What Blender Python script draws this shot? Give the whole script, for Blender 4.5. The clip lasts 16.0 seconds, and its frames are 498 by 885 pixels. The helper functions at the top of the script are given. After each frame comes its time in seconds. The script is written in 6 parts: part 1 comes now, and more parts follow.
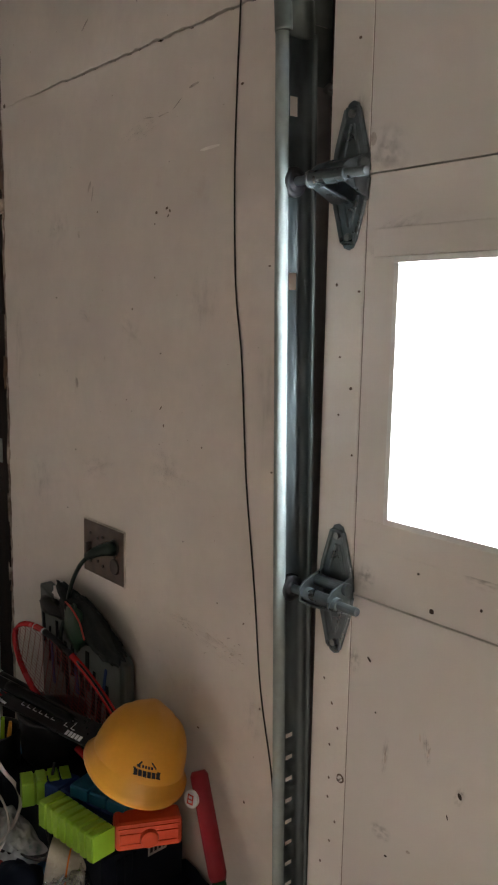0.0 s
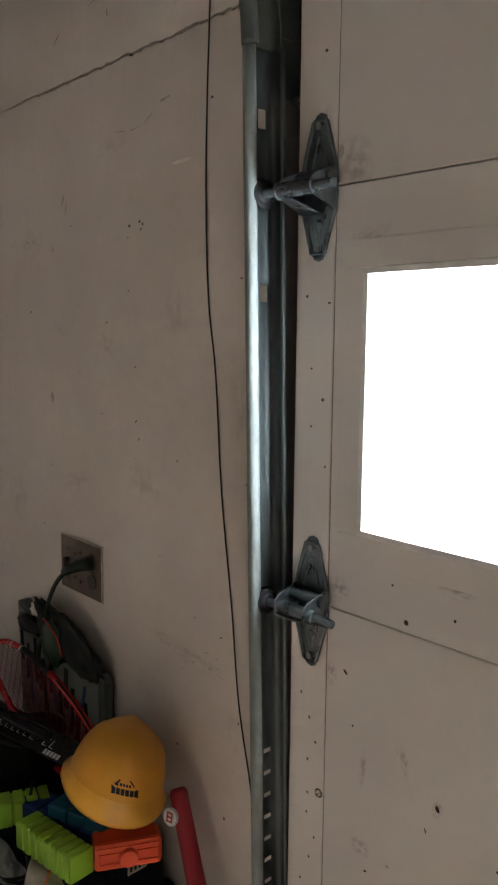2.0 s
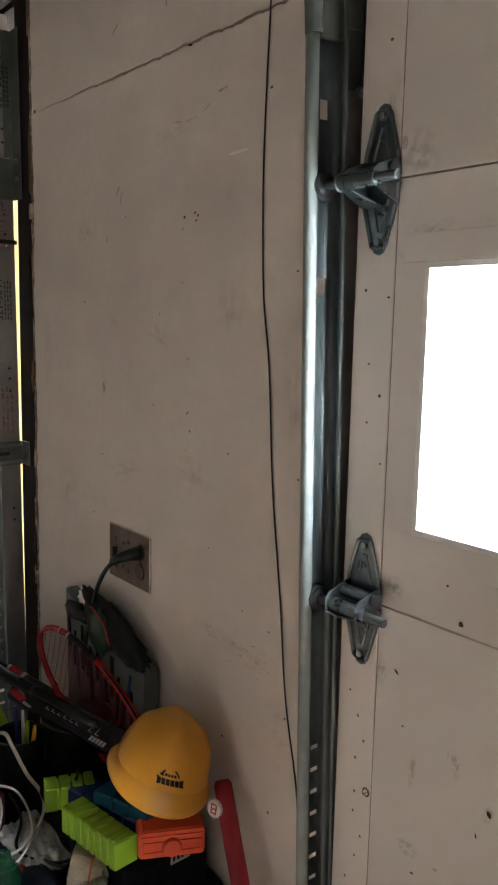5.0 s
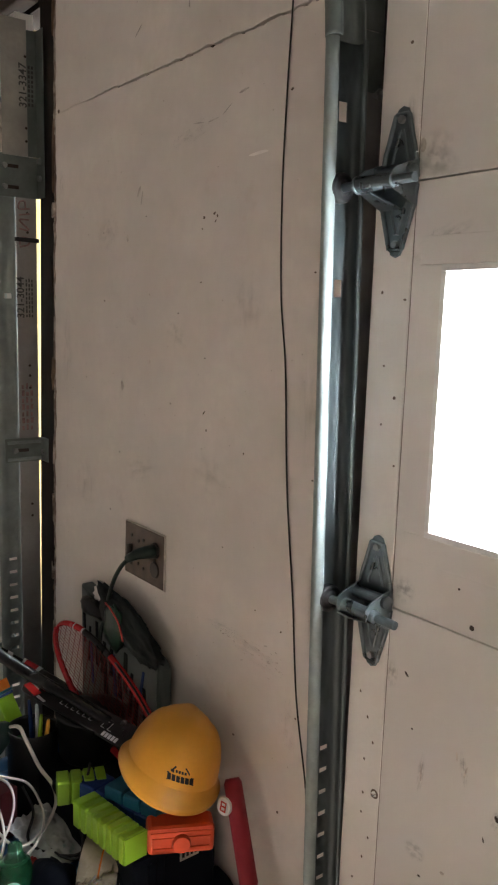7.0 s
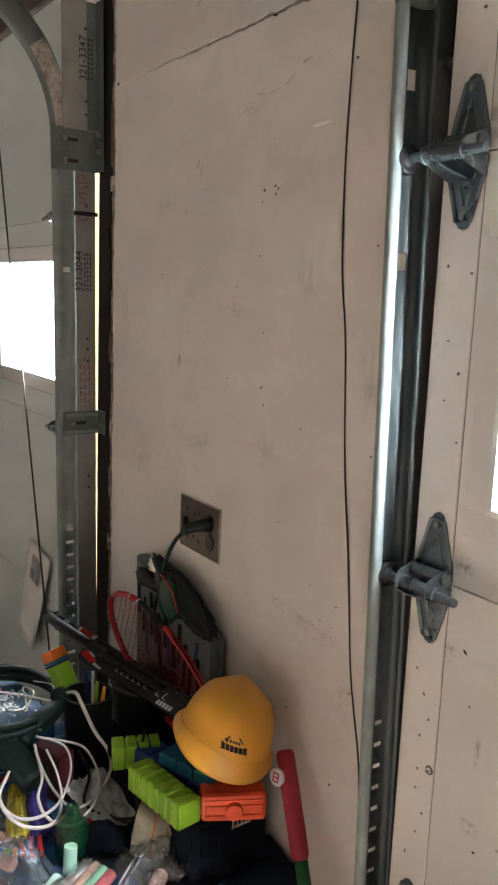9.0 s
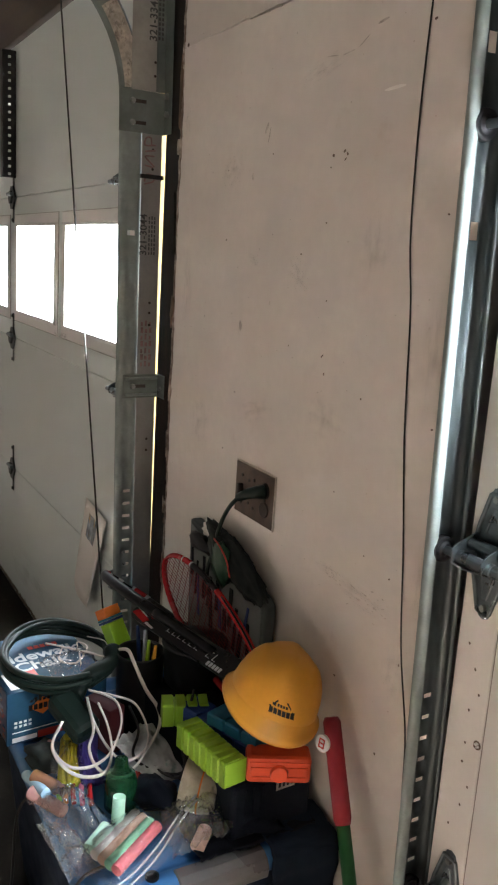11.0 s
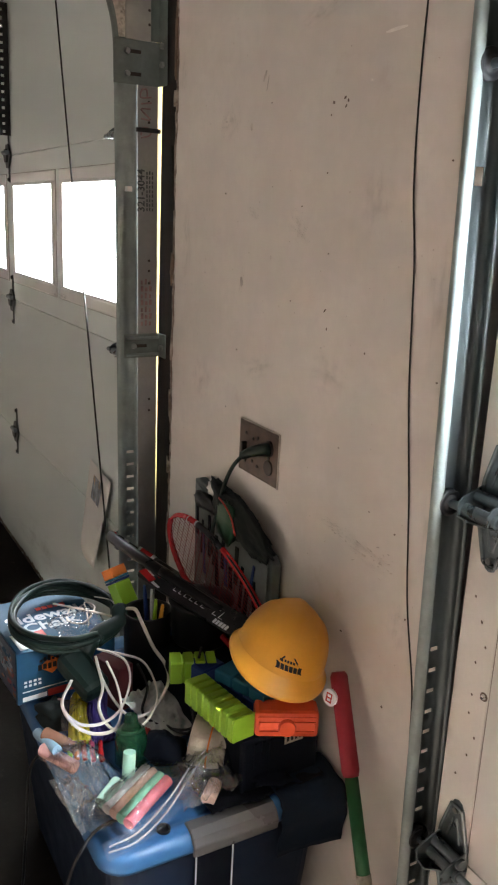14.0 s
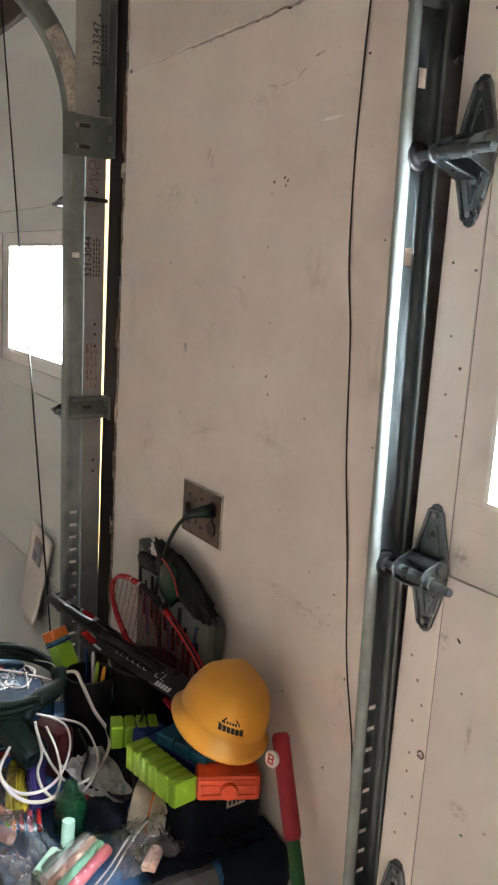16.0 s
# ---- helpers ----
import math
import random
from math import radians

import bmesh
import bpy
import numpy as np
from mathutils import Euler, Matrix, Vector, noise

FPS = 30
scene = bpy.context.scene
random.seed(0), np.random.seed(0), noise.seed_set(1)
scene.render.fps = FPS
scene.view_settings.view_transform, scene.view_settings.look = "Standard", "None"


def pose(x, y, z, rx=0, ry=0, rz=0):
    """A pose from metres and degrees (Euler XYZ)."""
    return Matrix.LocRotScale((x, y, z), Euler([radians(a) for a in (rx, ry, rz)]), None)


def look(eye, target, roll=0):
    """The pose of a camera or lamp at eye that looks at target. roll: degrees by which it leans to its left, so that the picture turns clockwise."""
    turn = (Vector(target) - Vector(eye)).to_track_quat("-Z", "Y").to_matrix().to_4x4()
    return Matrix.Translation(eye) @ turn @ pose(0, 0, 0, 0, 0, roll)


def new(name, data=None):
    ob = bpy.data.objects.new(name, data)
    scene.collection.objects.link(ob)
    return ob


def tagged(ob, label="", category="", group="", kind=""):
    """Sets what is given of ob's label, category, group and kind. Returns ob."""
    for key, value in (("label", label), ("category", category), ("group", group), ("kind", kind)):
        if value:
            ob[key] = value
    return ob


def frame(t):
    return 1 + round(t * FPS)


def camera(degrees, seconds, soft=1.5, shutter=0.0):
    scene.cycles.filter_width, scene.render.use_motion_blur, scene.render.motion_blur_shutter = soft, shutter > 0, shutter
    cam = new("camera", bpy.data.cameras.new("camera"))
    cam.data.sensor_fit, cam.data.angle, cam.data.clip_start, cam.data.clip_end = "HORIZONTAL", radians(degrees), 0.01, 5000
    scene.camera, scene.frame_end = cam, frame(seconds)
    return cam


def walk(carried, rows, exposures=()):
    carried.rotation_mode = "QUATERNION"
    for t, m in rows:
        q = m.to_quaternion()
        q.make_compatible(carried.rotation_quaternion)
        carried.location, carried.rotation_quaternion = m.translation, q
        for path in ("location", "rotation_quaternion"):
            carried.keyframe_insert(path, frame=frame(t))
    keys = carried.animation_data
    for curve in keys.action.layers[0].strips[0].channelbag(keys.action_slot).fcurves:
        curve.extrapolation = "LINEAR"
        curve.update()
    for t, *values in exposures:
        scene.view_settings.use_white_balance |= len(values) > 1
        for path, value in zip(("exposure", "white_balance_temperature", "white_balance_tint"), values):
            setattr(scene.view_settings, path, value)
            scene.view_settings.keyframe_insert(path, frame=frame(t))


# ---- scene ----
cam = camera(33.9, 16.0, soft=2.1)
PATH = [
    (0, (1.493, -0.822, 1.421), (-0.015, 0.458, 1.123), 1.1),
    (0.5, (1.495, -0.814, 1.42), (0.008, 0.492, 1.129), 0.9),
    (1, (1.499, -0.813, 1.424), (0.02, 0.506, 1.154), 1.1),
    (1.5, (1.498, -0.807, 1.42), (0.015, 0.512, 1.17), 0.6),
    (2, (1.5, -0.806, 1.421), (0.012, 0.503, 1.153), 0.5),
    (2.5, (1.495, -0.809, 1.421), (0.001, 0.492, 1.14), 1.0),
    (3, (1.493, -0.812, 1.422), (-0.018, 0.468, 1.144), 1.6),
    (3.5, (1.494, -0.811, 1.425), (-0.04, 0.444, 1.161), 1.3),
    (4, (1.488, -0.813, 1.426), (-0.056, 0.428, 1.152), 1.1),
    (6.5, (1.482, -0.812, 1.419), (-0.08, 0.4, 1.117), 1.9),
    (7, (1.492, -0.81, 1.424), (-0.089, 0.38, 1.133), 2.0),
    (7.5, (1.481, -0.806, 1.423), (-0.107, 0.372, 1.122), 2.2),
    (8, (1.479, -0.809, 1.425), (-0.123, 0.344, 1.097), 2.0),
    (8.5, (1.483, -0.817, 1.421), (-0.145, 0.295, 1.086), 2.0),
    (10.8, (1.483, -0.829, 1.419), (-0.194, 0.172, 0.988), 3.5),
    (11, (1.48, -0.83, 1.417), (-0.213, 0.144, 0.985), 3.7),
    (11.5, (1.474, -0.828, 1.416), (-0.24, 0.094, 0.955), 3.2),
    (12, (1.474, -0.823, 1.414), (-0.244, 0.087, 0.943), 2.5),
    (12.5, (1.471, -0.825, 1.411), (-0.237, 0.095, 0.926), 2.7),
    (13, (1.46, -0.827, 1.407), (-0.234, 0.103, 0.889), 3.1),
    (13.5, (1.469, -0.829, 1.411), (-0.221, 0.106, 0.892), 3.3),
    (14, (1.472, -0.822, 1.408), (-0.204, 0.135, 0.883), 2.7),
    (14.5, (1.478, -0.825, 1.411), (-0.189, 0.148, 0.887), 2.2),
    (15, (1.479, -0.829, 1.415), (-0.199, 0.142, 0.923), 2.9),
    (15.5, (1.491, -0.839, 1.423), (-0.179, 0.172, 0.991), 3.7),
    (16, (1.5, -0.837, 1.424), (-0.137, 0.247, 1.044), 3.7),
]
walk(cam, [(t, look(eye, target, roll)) for t, eye, target, roll in PATH],
     exposures=[(0, 1.85), (0.5, 1.9), (1, 1.68), (2, 1.58), (3.5, 1.5), (4, 1.7), (6.5, 2.0), (7, 2.22), (8.5, 2.45), (11, 2.45), (14, 2.55), (16, 2.65)])

# ---- light ----
world = bpy.data.worlds.new("world")
scene.world = world
world.use_nodes = True
wn = world.node_tree
sky = wn.nodes.new("ShaderNodeTexSky")
sky.sky_type, sky.sun_disc = "NISHITA", False
sky.sun_elevation, sky.sun_rotation = radians(47), radians(23)
wn.nodes["Background"].inputs["Strength"].default_value = 0.15
wn.links.new(sky.outputs[0], wn.nodes["Background"].inputs["Color"])


def lamp(name, kind, energy, colour, m):
    data = bpy.data.lights.new(name, kind)
    data.energy, data.color = energy, colour
    ob = new(name, data)
    ob.matrix_world = m
    return ob


sun = lamp("sun", "SUN", 5.0, (1.0, 0.92, 0.80), look((2.6, 6, 7.0), (0, 0, 0)))
sun.data.angle = radians(0.5)
# sky light in the openings of the door windows
for wx, watts in ((1.097, 10), (1.737, 10), (2.377, 10), (3.017, 10), (-0.872, 10), (-1.488, 10), (-2.137, 10), (-2.765, 10)):
    pane_light = lamp("window_light", "AREA", watts, (0.86, 0.94, 1.0), look((wx, 0.004, 1.335), (wx, -1, 1.335)))
    pane_light.data.shape, pane_light.data.size, pane_light.data.size_y = "RECTANGLE", 0.60, 0.40


# ---- materials ----
def mat(name, base, rough=0.6, metal=0.0, var=0.12, scale=9.0, fine=140.0, bump=0.1, dirt=None, dirt_at=0.62, dirt_scale=3.0,
        spec=0.5, alpha=1.0, trans=0.0, rand=0.0, coat=0.0, stretch=(1, 1, 1), ior=1.45):
    m = bpy.data.materials.new(name)
    m.use_nodes = True
    nt = m.node_tree
    N, L = nt.nodes, nt.links
    b = N["Principled BSDF"]
    b.inputs["Roughness"].default_value = rough
    b.inputs["Metallic"].default_value = metal
    b.inputs["Specular IOR Level"].default_value = spec
    b.inputs["Alpha"].default_value = alpha
    b.inputs["Transmission Weight"].default_value = trans
    b.inputs["Coat Weight"].default_value = coat
    b.inputs["IOR"].default_value = ior
    tc = N.new("ShaderNodeTexCoord")
    mp = N.new("ShaderNodeMapping")
    mp.inputs["Scale"].default_value = stretch
    L.new(tc.outputs["Object"], mp.inputs["Vector"])

    def noise_node(sc, detail=4.0, r=0.55):
        n = N.new("ShaderNodeTexNoise")
        n.inputs["Scale"].default_value, n.inputs["Detail"].default_value, n.inputs["Roughness"].default_value = sc, detail, r
        L.new(mp.outputs[0], n.inputs["Vector"])
        return n

    def mixer(kind, fac, a, c):
        x = N.new("ShaderNodeMix")
        x.data_type, x.blend_type = "RGBA", kind
        for k, v in ((0, fac), (6, a), (7, c)):
            if hasattr(v, "is_linked"):
                L.new(v, x.inputs[k])
            else:
                x.inputs[k].default_value = v if k == 0 else (*v, 1.0)
        return x.outputs[2]

    def ramp(src, lo, hi, a=0.0, c=1.0):
        x = N.new("ShaderNodeMapRange")
        L.new(src, x.inputs[0])
        for k, v in zip((1, 2, 3, 4), (lo, hi, a, c)):
            x.inputs[k].default_value = v
        return x.outputs[0]

    big, small = noise_node(scale), noise_node(fine, 2.0)
    dark = tuple(c * (1 - 1.6 * var) for c in base)
    light = tuple(min(1.0, c * (1 + 0.8 * var)) for c in base)
    col = mixer("MIX", ramp(big.outputs["Fac"], 0.3, 0.7), dark, light)
    col = mixer("MIX", ramp(small.outputs["Fac"], 0.35, 0.7, 0.0, 0.35), col, dark)
    if rand:
        oi = N.new("ShaderNodeObjectInfo")
        hsv = N.new("ShaderNodeHueSaturation")
        L.new(ramp(oi.outputs["Random"], 0, 1, 1 - rand, 1 + rand), hsv.inputs["Value"])
        L.new(col, hsv.inputs["Color"])
        col = hsv.outputs[0]
    if dirt:
        d1 = noise_node(dirt_scale, 8.0, 0.72)
        col = mixer("MIX", ramp(d1.outputs["Fac"], dirt_at, dirt_at + 0.14, 0.0, 0.85), col, dirt)
    L.new(col, b.inputs["Base Color"])
    L.new(ramp(big.outputs["Fac"], 0.25, 0.75, max(0.02, rough - 0.12 * (rough > 0.1)), min(1, rough + 0.1)), b.inputs["Roughness"])
    if bump:
        bp = N.new("ShaderNodeBump")
        bp.inputs["Strength"].default_value, bp.inputs["Distance"].default_value = bump, 0.002
        L.new(small.outputs["Fac"], bp.inputs["Height"])
        L.new(bp.outputs[0], b.inputs["Normal"])
    return m


M_PANEL = mat("painted_board", (0.73, 0.675, 0.62), 0.55, var=0.07, scale=4.5, fine=45, bump=0.12, dirt=(0.56, 0.48, 0.415), dirt_at=0.60, dirt_scale=3.4)
M_DOOR = mat("painted_steel", (0.72, 0.69, 0.65), 0.42, var=0.03, scale=1.8, fine=220, bump=0.05, dirt=(0.55, 0.49, 0.43), dirt_at=0.70, dirt_scale=3.1)
M_DOOR_W = mat("painted_steel_grey", (0.625, 0.675, 0.65), 0.45, var=0.03, scale=1.8, fine=220, bump=0.05, dirt=(0.52, 0.48, 0.43), dirt_at=0.70, dirt_scale=3.1)
M_STILE = mat("painted_stile", (0.78, 0.74, 0.69), 0.45, var=0.04, scale=3, fine=200, bump=0.05, dirt=(0.5, 0.42, 0.35), dirt_at=0.70, dirt_scale=6)
M_GALV = mat("galvanised_steel", (0.31, 0.355, 0.345), 0.68, 0.35, var=0.16, scale=22, fine=90, bump=0.04)
M_GALV_OLD = mat("weathered_galvanised_steel", (0.205, 0.235, 0.222), 0.5, 0.6, var=0.2, scale=14, fine=90, bump=0.05, dirt=(0.2, 0.16, 0.12), dirt_at=0.66, dirt_scale=7)
M_DULLP = mat("dull_pale_steel", (0.40, 0.39, 0.36), 0.6, 0.3, var=0.15, scale=14, fine=90, bump=0.05, dirt=(0.2, 0.17, 0.15), dirt_at=0.64, dirt_scale=9)
M_ANGLE = mat("dusty_angle_steel", (0.36, 0.345, 0.335), 0.6, 0.5, var=0.12, scale=14, fine=90, bump=0.05, dirt=(0.22, 0.19, 0.17), dirt_at=0.66, dirt_scale=9)
# Darker copy of the track steel: shade inside the east channel is in its colour.
M_WEB_SHADE = mat("shaded_track_steel", (0.12, 0.145, 0.15), 0.45, 0.6, var=0.25, scale=16, fine=90, bump=0.05, stretch=(1, 1, 0.25))
M_HINGE = mat("hinge_steel", (0.20, 0.235, 0.25), 0.33, 0.85, var=0.2, scale=30, fine=160, bump=0.05)
M_HINGE_D = mat("dark_hinge_steel", (0.07, 0.078, 0.078), 0.5, 0.5, var=0.25, scale=30, fine=160, bump=0.05)
M_BOLT = mat("dull_bolt", (0.32, 0.33, 0.32), 0.38, 0.9, var=0.1, scale=60)
M_NYLON = mat("black_roller", (0.02, 0.02, 0.022), 0.3, var=0.1)
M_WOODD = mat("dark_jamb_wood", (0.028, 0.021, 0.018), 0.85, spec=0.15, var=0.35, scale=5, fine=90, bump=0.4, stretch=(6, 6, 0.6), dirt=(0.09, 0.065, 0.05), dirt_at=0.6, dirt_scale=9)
M_BROWN = mat("brown_header_wood", (0.085, 0.06, 0.045), 0.75, var=0.3, scale=5, fine=90, bump=0.3, stretch=(0.6, 6, 6))
M_RAW = mat("torn_board_edge", (0.56, 0.47, 0.40), 0.9, var=0.3, scale=30, fine=200, bump=0.5, dirt=(0.10, 0.055, 0.04), dirt_at=0.42, dirt_scale=16)
M_TORN = mat("torn_paper_edge", (0.17, 0.105, 0.07), 0.9, var=0.4, scale=30, fine=200, bump=0.5)
M_CONC = mat("concrete_floor", (0.52, 0.405, 0.33), 0.8, var=0.2, scale=2.5, fine=70, bump=0.3, dirt=(0.26, 0.19, 0.145), dirt_at=0.58, dirt_scale=2.2)
M_DRIVE = mat("driveway_concrete", (0.68, 0.66, 0.62), 0.85, var=0.12, scale=1.5, fine=60, bump=0.2)
# Out-of-view walls and ceiling, coloured darker so they bounce less light.
M_ROOM = mat("garage_wall_board", (0.40, 0.34, 0.29), 0.7, var=0.12, scale=2, fine=60, bump=0.1)
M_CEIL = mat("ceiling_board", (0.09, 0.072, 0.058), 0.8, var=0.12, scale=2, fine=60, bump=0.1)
M_TRIMW = mat("window_trim", (0.74, 0.73, 0.71), 0.4, var=0.04, scale=10, bump=0.03)
M_BEAD = mat("white_glazing_bead", (0.80, 0.80, 0.78), 0.45, var=0.1, scale=30, bump=0.05, dirt=(0.3, 0.28, 0.25), dirt_at=0.66, dirt_scale=14)
M_FRAME_SHADE = mat("grey_frame_shade", (0.46, 0.45, 0.42), 0.7, var=0.3, scale=40)
M_BLACK = mat("black_wire", (0.012, 0.012, 0.012), 0.5, var=0.1, bump=0)
M_HOLE = mat("dark_hole", (0.06, 0.045, 0.038), 0.9, var=0.3, scale=60)
M_NAIL = mat("old_nail_hole", (0.17, 0.125, 0.10), 0.9, var=0.3, scale=60)
M_JOINT = mat("stile_joint_dirt", (0.36, 0.31, 0.27), 0.9, var=0.3, scale=20)
M_SMUDGE = mat("scuff", (0.60, 0.545, 0.49), 0.8, var=0.3, scale=50)
M_GAP_CREAM = mat("cream_gap_strip", (0.85, 0.70, 0.34), 0.5, var=0.08, scale=20, bump=0.05)
M_PRINT = mat("stencil_ink", (0.085, 0.085, 0.085), 0.8, var=0.2, scale=80, bump=0)
M_CABLEW = mat("steel_cable", (0.55, 0.55, 0.52), 0.4, 0.6, var=0.1)
M_GLASS = mat("window_glass", (1, 1, 1), 0.02, trans=1.0, var=0.0, bump=0, ior=1.1)
M_STEELB = mat("black_punched_steel", (0.03, 0.03, 0.032), 0.45, 0.5, var=0.2, scale=30)


# ---- building helpers ----
def part(name, bm, material, parent=None, label="", smooth=False, solid=0.0, bevel=0.0):
    bmesh.ops.recalc_face_normals(bm, faces=bm.faces)
    me = bpy.data.meshes.new(name)
    bm.to_mesh(me)
    bm.free()
    for f in me.polygons:
        f.use_smooth = smooth
    for one in material if isinstance(material, (list, tuple)) else [material]:
        me.materials.append(one)
    ob = new(name, me)
    if parent:
        ob.parent = parent
    if solid:
        md = ob.modifiers.new("thickness", "SOLIDIFY")
        md.thickness, md.offset = solid, 0.0
    if bevel:
        md = ob.modifiers.new("worn_edge", "BEVEL")
        md.width, md.segments, md.limit_method = bevel, 2, "ANGLE"
        md.angle_limit = radians(35)
    if label:
        tagged(ob, label)
    return ob


def empty(name, m, label="", category="", group="", kind="", parent=None):
    ob = new(name)
    ob.matrix_world = m
    if parent:
        ob.parent = parent
    return tagged(ob, label, category, group, kind)


def box(bm, x0, x1, y0, y1, z0, z1, m=None):
    vs = [bm.verts.new((x, y, z)) for x in (x0, x1) for y in (y0, y1) for z in (z0, z1)]
    for f in ((0, 1, 3, 2), (4, 6, 7, 5), (0, 4, 5, 1), (2, 3, 7, 6), (0, 2, 6, 4), (1, 5, 7, 3)):
        bm.faces.new([vs[i] for i in f])
    if m is not None:
        bmesh.ops.transform(bm, matrix=m, verts=vs)
    return bm


def boxes(*args):
    bm = bmesh.new()
    for a in args:
        box(bm, *a)
    return bm


def cyl(bm, a, b, r, r2=None, seg=16, caps=True):
    a, b = Vector(a), Vector(b)
    r2 = r if r2 is None else r2
    d = (b - a).normalized()
    u = d.orthogonal().normalized()
    v = d.cross(u)
    rings = []
    for c, rr in ((a, r), (b, r2)):
        rings.append([bm.verts.new(c + (u * math.cos(2 * math.pi * i / seg) + v * math.sin(2 * math.pi * i / seg)) * rr) for i in range(seg)])
    for i in range(seg):
        bm.faces.new((rings[0][i], rings[0][(i + 1) % seg], rings[1][(i + 1) % seg], rings[1][i]))
    if caps:
        bm.faces.new(rings[0][::-1])
        bm.faces.new(rings[1])
    return bm


def lathe(bm, prof, seg=32, m=None):
    rings, made = [], []
    for r, z in prof:
        if r < 1e-6:
            ring = [bm.verts.new((0, 0, z))]
        else:
            ring = [bm.verts.new((r * math.cos(2 * math.pi * i / seg), r * math.sin(2 * math.pi * i / seg), z)) for i in range(seg)]
        rings.append(ring)
        made += ring
    for p, q in zip(rings, rings[1:]):
        for i in range(seg):
            j = (i + 1) % seg
            if len(p) == 1 and len(q) > 1:
                bm.faces.new((p[0], q[i], q[j]))
            elif len(q) == 1 and len(p) > 1:
                bm.faces.new((p[i], p[j], q[0]))
            elif len(p) > 1:
                bm.faces.new((p[i], p[j], q[j], q[i]))
    if m is not None:
        bmesh.ops.transform(bm, matrix=m, verts=made)
    return bm


def prism(bm, poly, z0, z1, m=None):
    lo = [bm.verts.new((x, y, z0)) for x, y in poly]
    hi = [bm.verts.new((x, y, z1)) for x, y in poly]
    n = len(poly)
    for i in range(n):
        bm.faces.new((lo[i], lo[(i + 1) % n], hi[(i + 1) % n], hi[i]))
    bm.faces.new(lo[::-1])
    bm.faces.new(hi)
    if m is not None:
        bmesh.ops.transform(bm, matrix=m, verts=lo + hi)
    return bm


def smoothed(pts, n=6):
    """Catmull-Rom through the points."""
    P = [Vector(p) for p in pts]
    P = [2 * P[0] - P[1]] + P + [2 * P[-1] - P[-2]]
    out = []
    for a, b, c, d in zip(P, P[1:], P[2:], P[3:]):
        for i in range(n):
            t = i / n
            out.append(0.5 * (2 * b + (c - a) * t + (2 * a - 5 * b + 4 * c - d) * t * t + (3 * b - a - 3 * c + d) * t ** 3))
    return out + [P[-2]]


def tube(bm, pts, r, seg=8, flat=1.0, taper=None):
    """A round cord along the points; flat squeezes it."""
    P = [Vector(p) for p in pts]
    u, rings = None, []
    for i, p in enumerate(P):
        d = (P[min(i + 1, len(P) - 1)] - P[max(i - 1, 0)]).normalized()
        u = d.orthogonal().normalized() if u is None else (u - d * u.dot(d)).normalized()
        v = d.cross(u)
        k = taper(i / (len(P) - 1)) if taper else 1.0
        rings.append([bm.verts.new(p + (u * math.cos(2 * math.pi * j / seg) + v * flat * math.sin(2 * math.pi * j / seg)) * r * k) for j in range(seg)])
    for a, b in zip(rings, rings[1:]):
        for j in range(seg):
            bm.faces.new((a[j], a[(j + 1) % seg], b[(j + 1) % seg], b[j]))
    bm.faces.new(rings[0][::-1])
    bm.faces.new(rings[-1])
    return bm


def sheet(bm, prof, path, holes=(), second=()):
    """A bent strip: prof of (x, depth) pulled along path rows of (y, z, ny, nz); holes: (prof segment, path segment) left open."""
    grid = [[bm.verts.new((px, y + ny * d, z + nz * d)) for px, d in prof] for y, z, ny, nz in path]
    for i, (a, b) in enumerate(zip(grid, grid[1:])):
        for j in range(len(prof) - 1):
            if (j, i) not in holes:
                bm.faces.new((a[j], a[j + 1], b[j + 1], b[j])).material_index = 1 if j in second else 0
    return bm


def text_part(name, words, size, material, parent, m, depth=0.0003, bold=0.0):
    cu = bpy.data.curves.new(name, "FONT")
    cu.body, cu.size, cu.align_x, cu.align_y, cu.extrude, cu.offset = words, size, "CENTER", "CENTER", depth, bold
    tmp = new(name + "_tmp", cu)
    bpy.context.view_layer.update()
    me = bpy.data.meshes.new_from_object(tmp.evaluated_get(bpy.context.evaluated_depsgraph_get()))
    bpy.data.objects.remove(tmp)
    me.materials.clear()
    me.materials.append(material)
    ob = new(name, me)
    ob.parent = parent
    ob.matrix_local = m
    return ob


I4 = Matrix.Identity(4)

# ---- the room ----
DOOR_Y = -0.045          # inner face of both overhead doors
LE, RE = -0.50, 0.73     # the door edges beside the pier
DOOR_W, SEC = 2.66, 0.533
JL, JR = -0.462, 0.748   # the pier's jamb corners


def structure(name, bm, material, label, **k):
    return tagged(part(name, bm, material, **k), label, name.split("_")[0], kind="structure")


structure("floor", boxes((-6.0, 4.34, -6.74, 0.30, -0.15, 0.0)), M_CONC, "stained dark concrete garage floor")
# Ragged near-black sheet: the floor's shade before the west door, put into colour.
bm = bmesh.new()
prism(bm, [(0.37 - 0.16 * i + 0.03 * noise.noise((i * 0.9, 2, 0)), -0.030) for i in range(24)] +
      [(-3.31 + 0.16 * i, -1.25 + 0.10 * noise.noise((i * 0.5, 7, 0)) + 0.05 * noise.noise((i * 1.7, 3, 0))) for i in range(24)] +
      [(0.34 + 0.16 * noise.noise((i * 0.8, 11, 0)), -1.15 + 0.08 * i) for i in range(13)], 0.0, 0.004)
structure("floor_stain", bm, mat("shaded_concrete", (0.020, 0.016, 0.013), 0.9, spec=0.1, var=0.3, scale=5, fine=80, bump=0.4, dirt=(0.045, 0.036, 0.03), dirt_at=0.62, dirt_scale=14), "dark sheet painted as shade on the floor before the door")
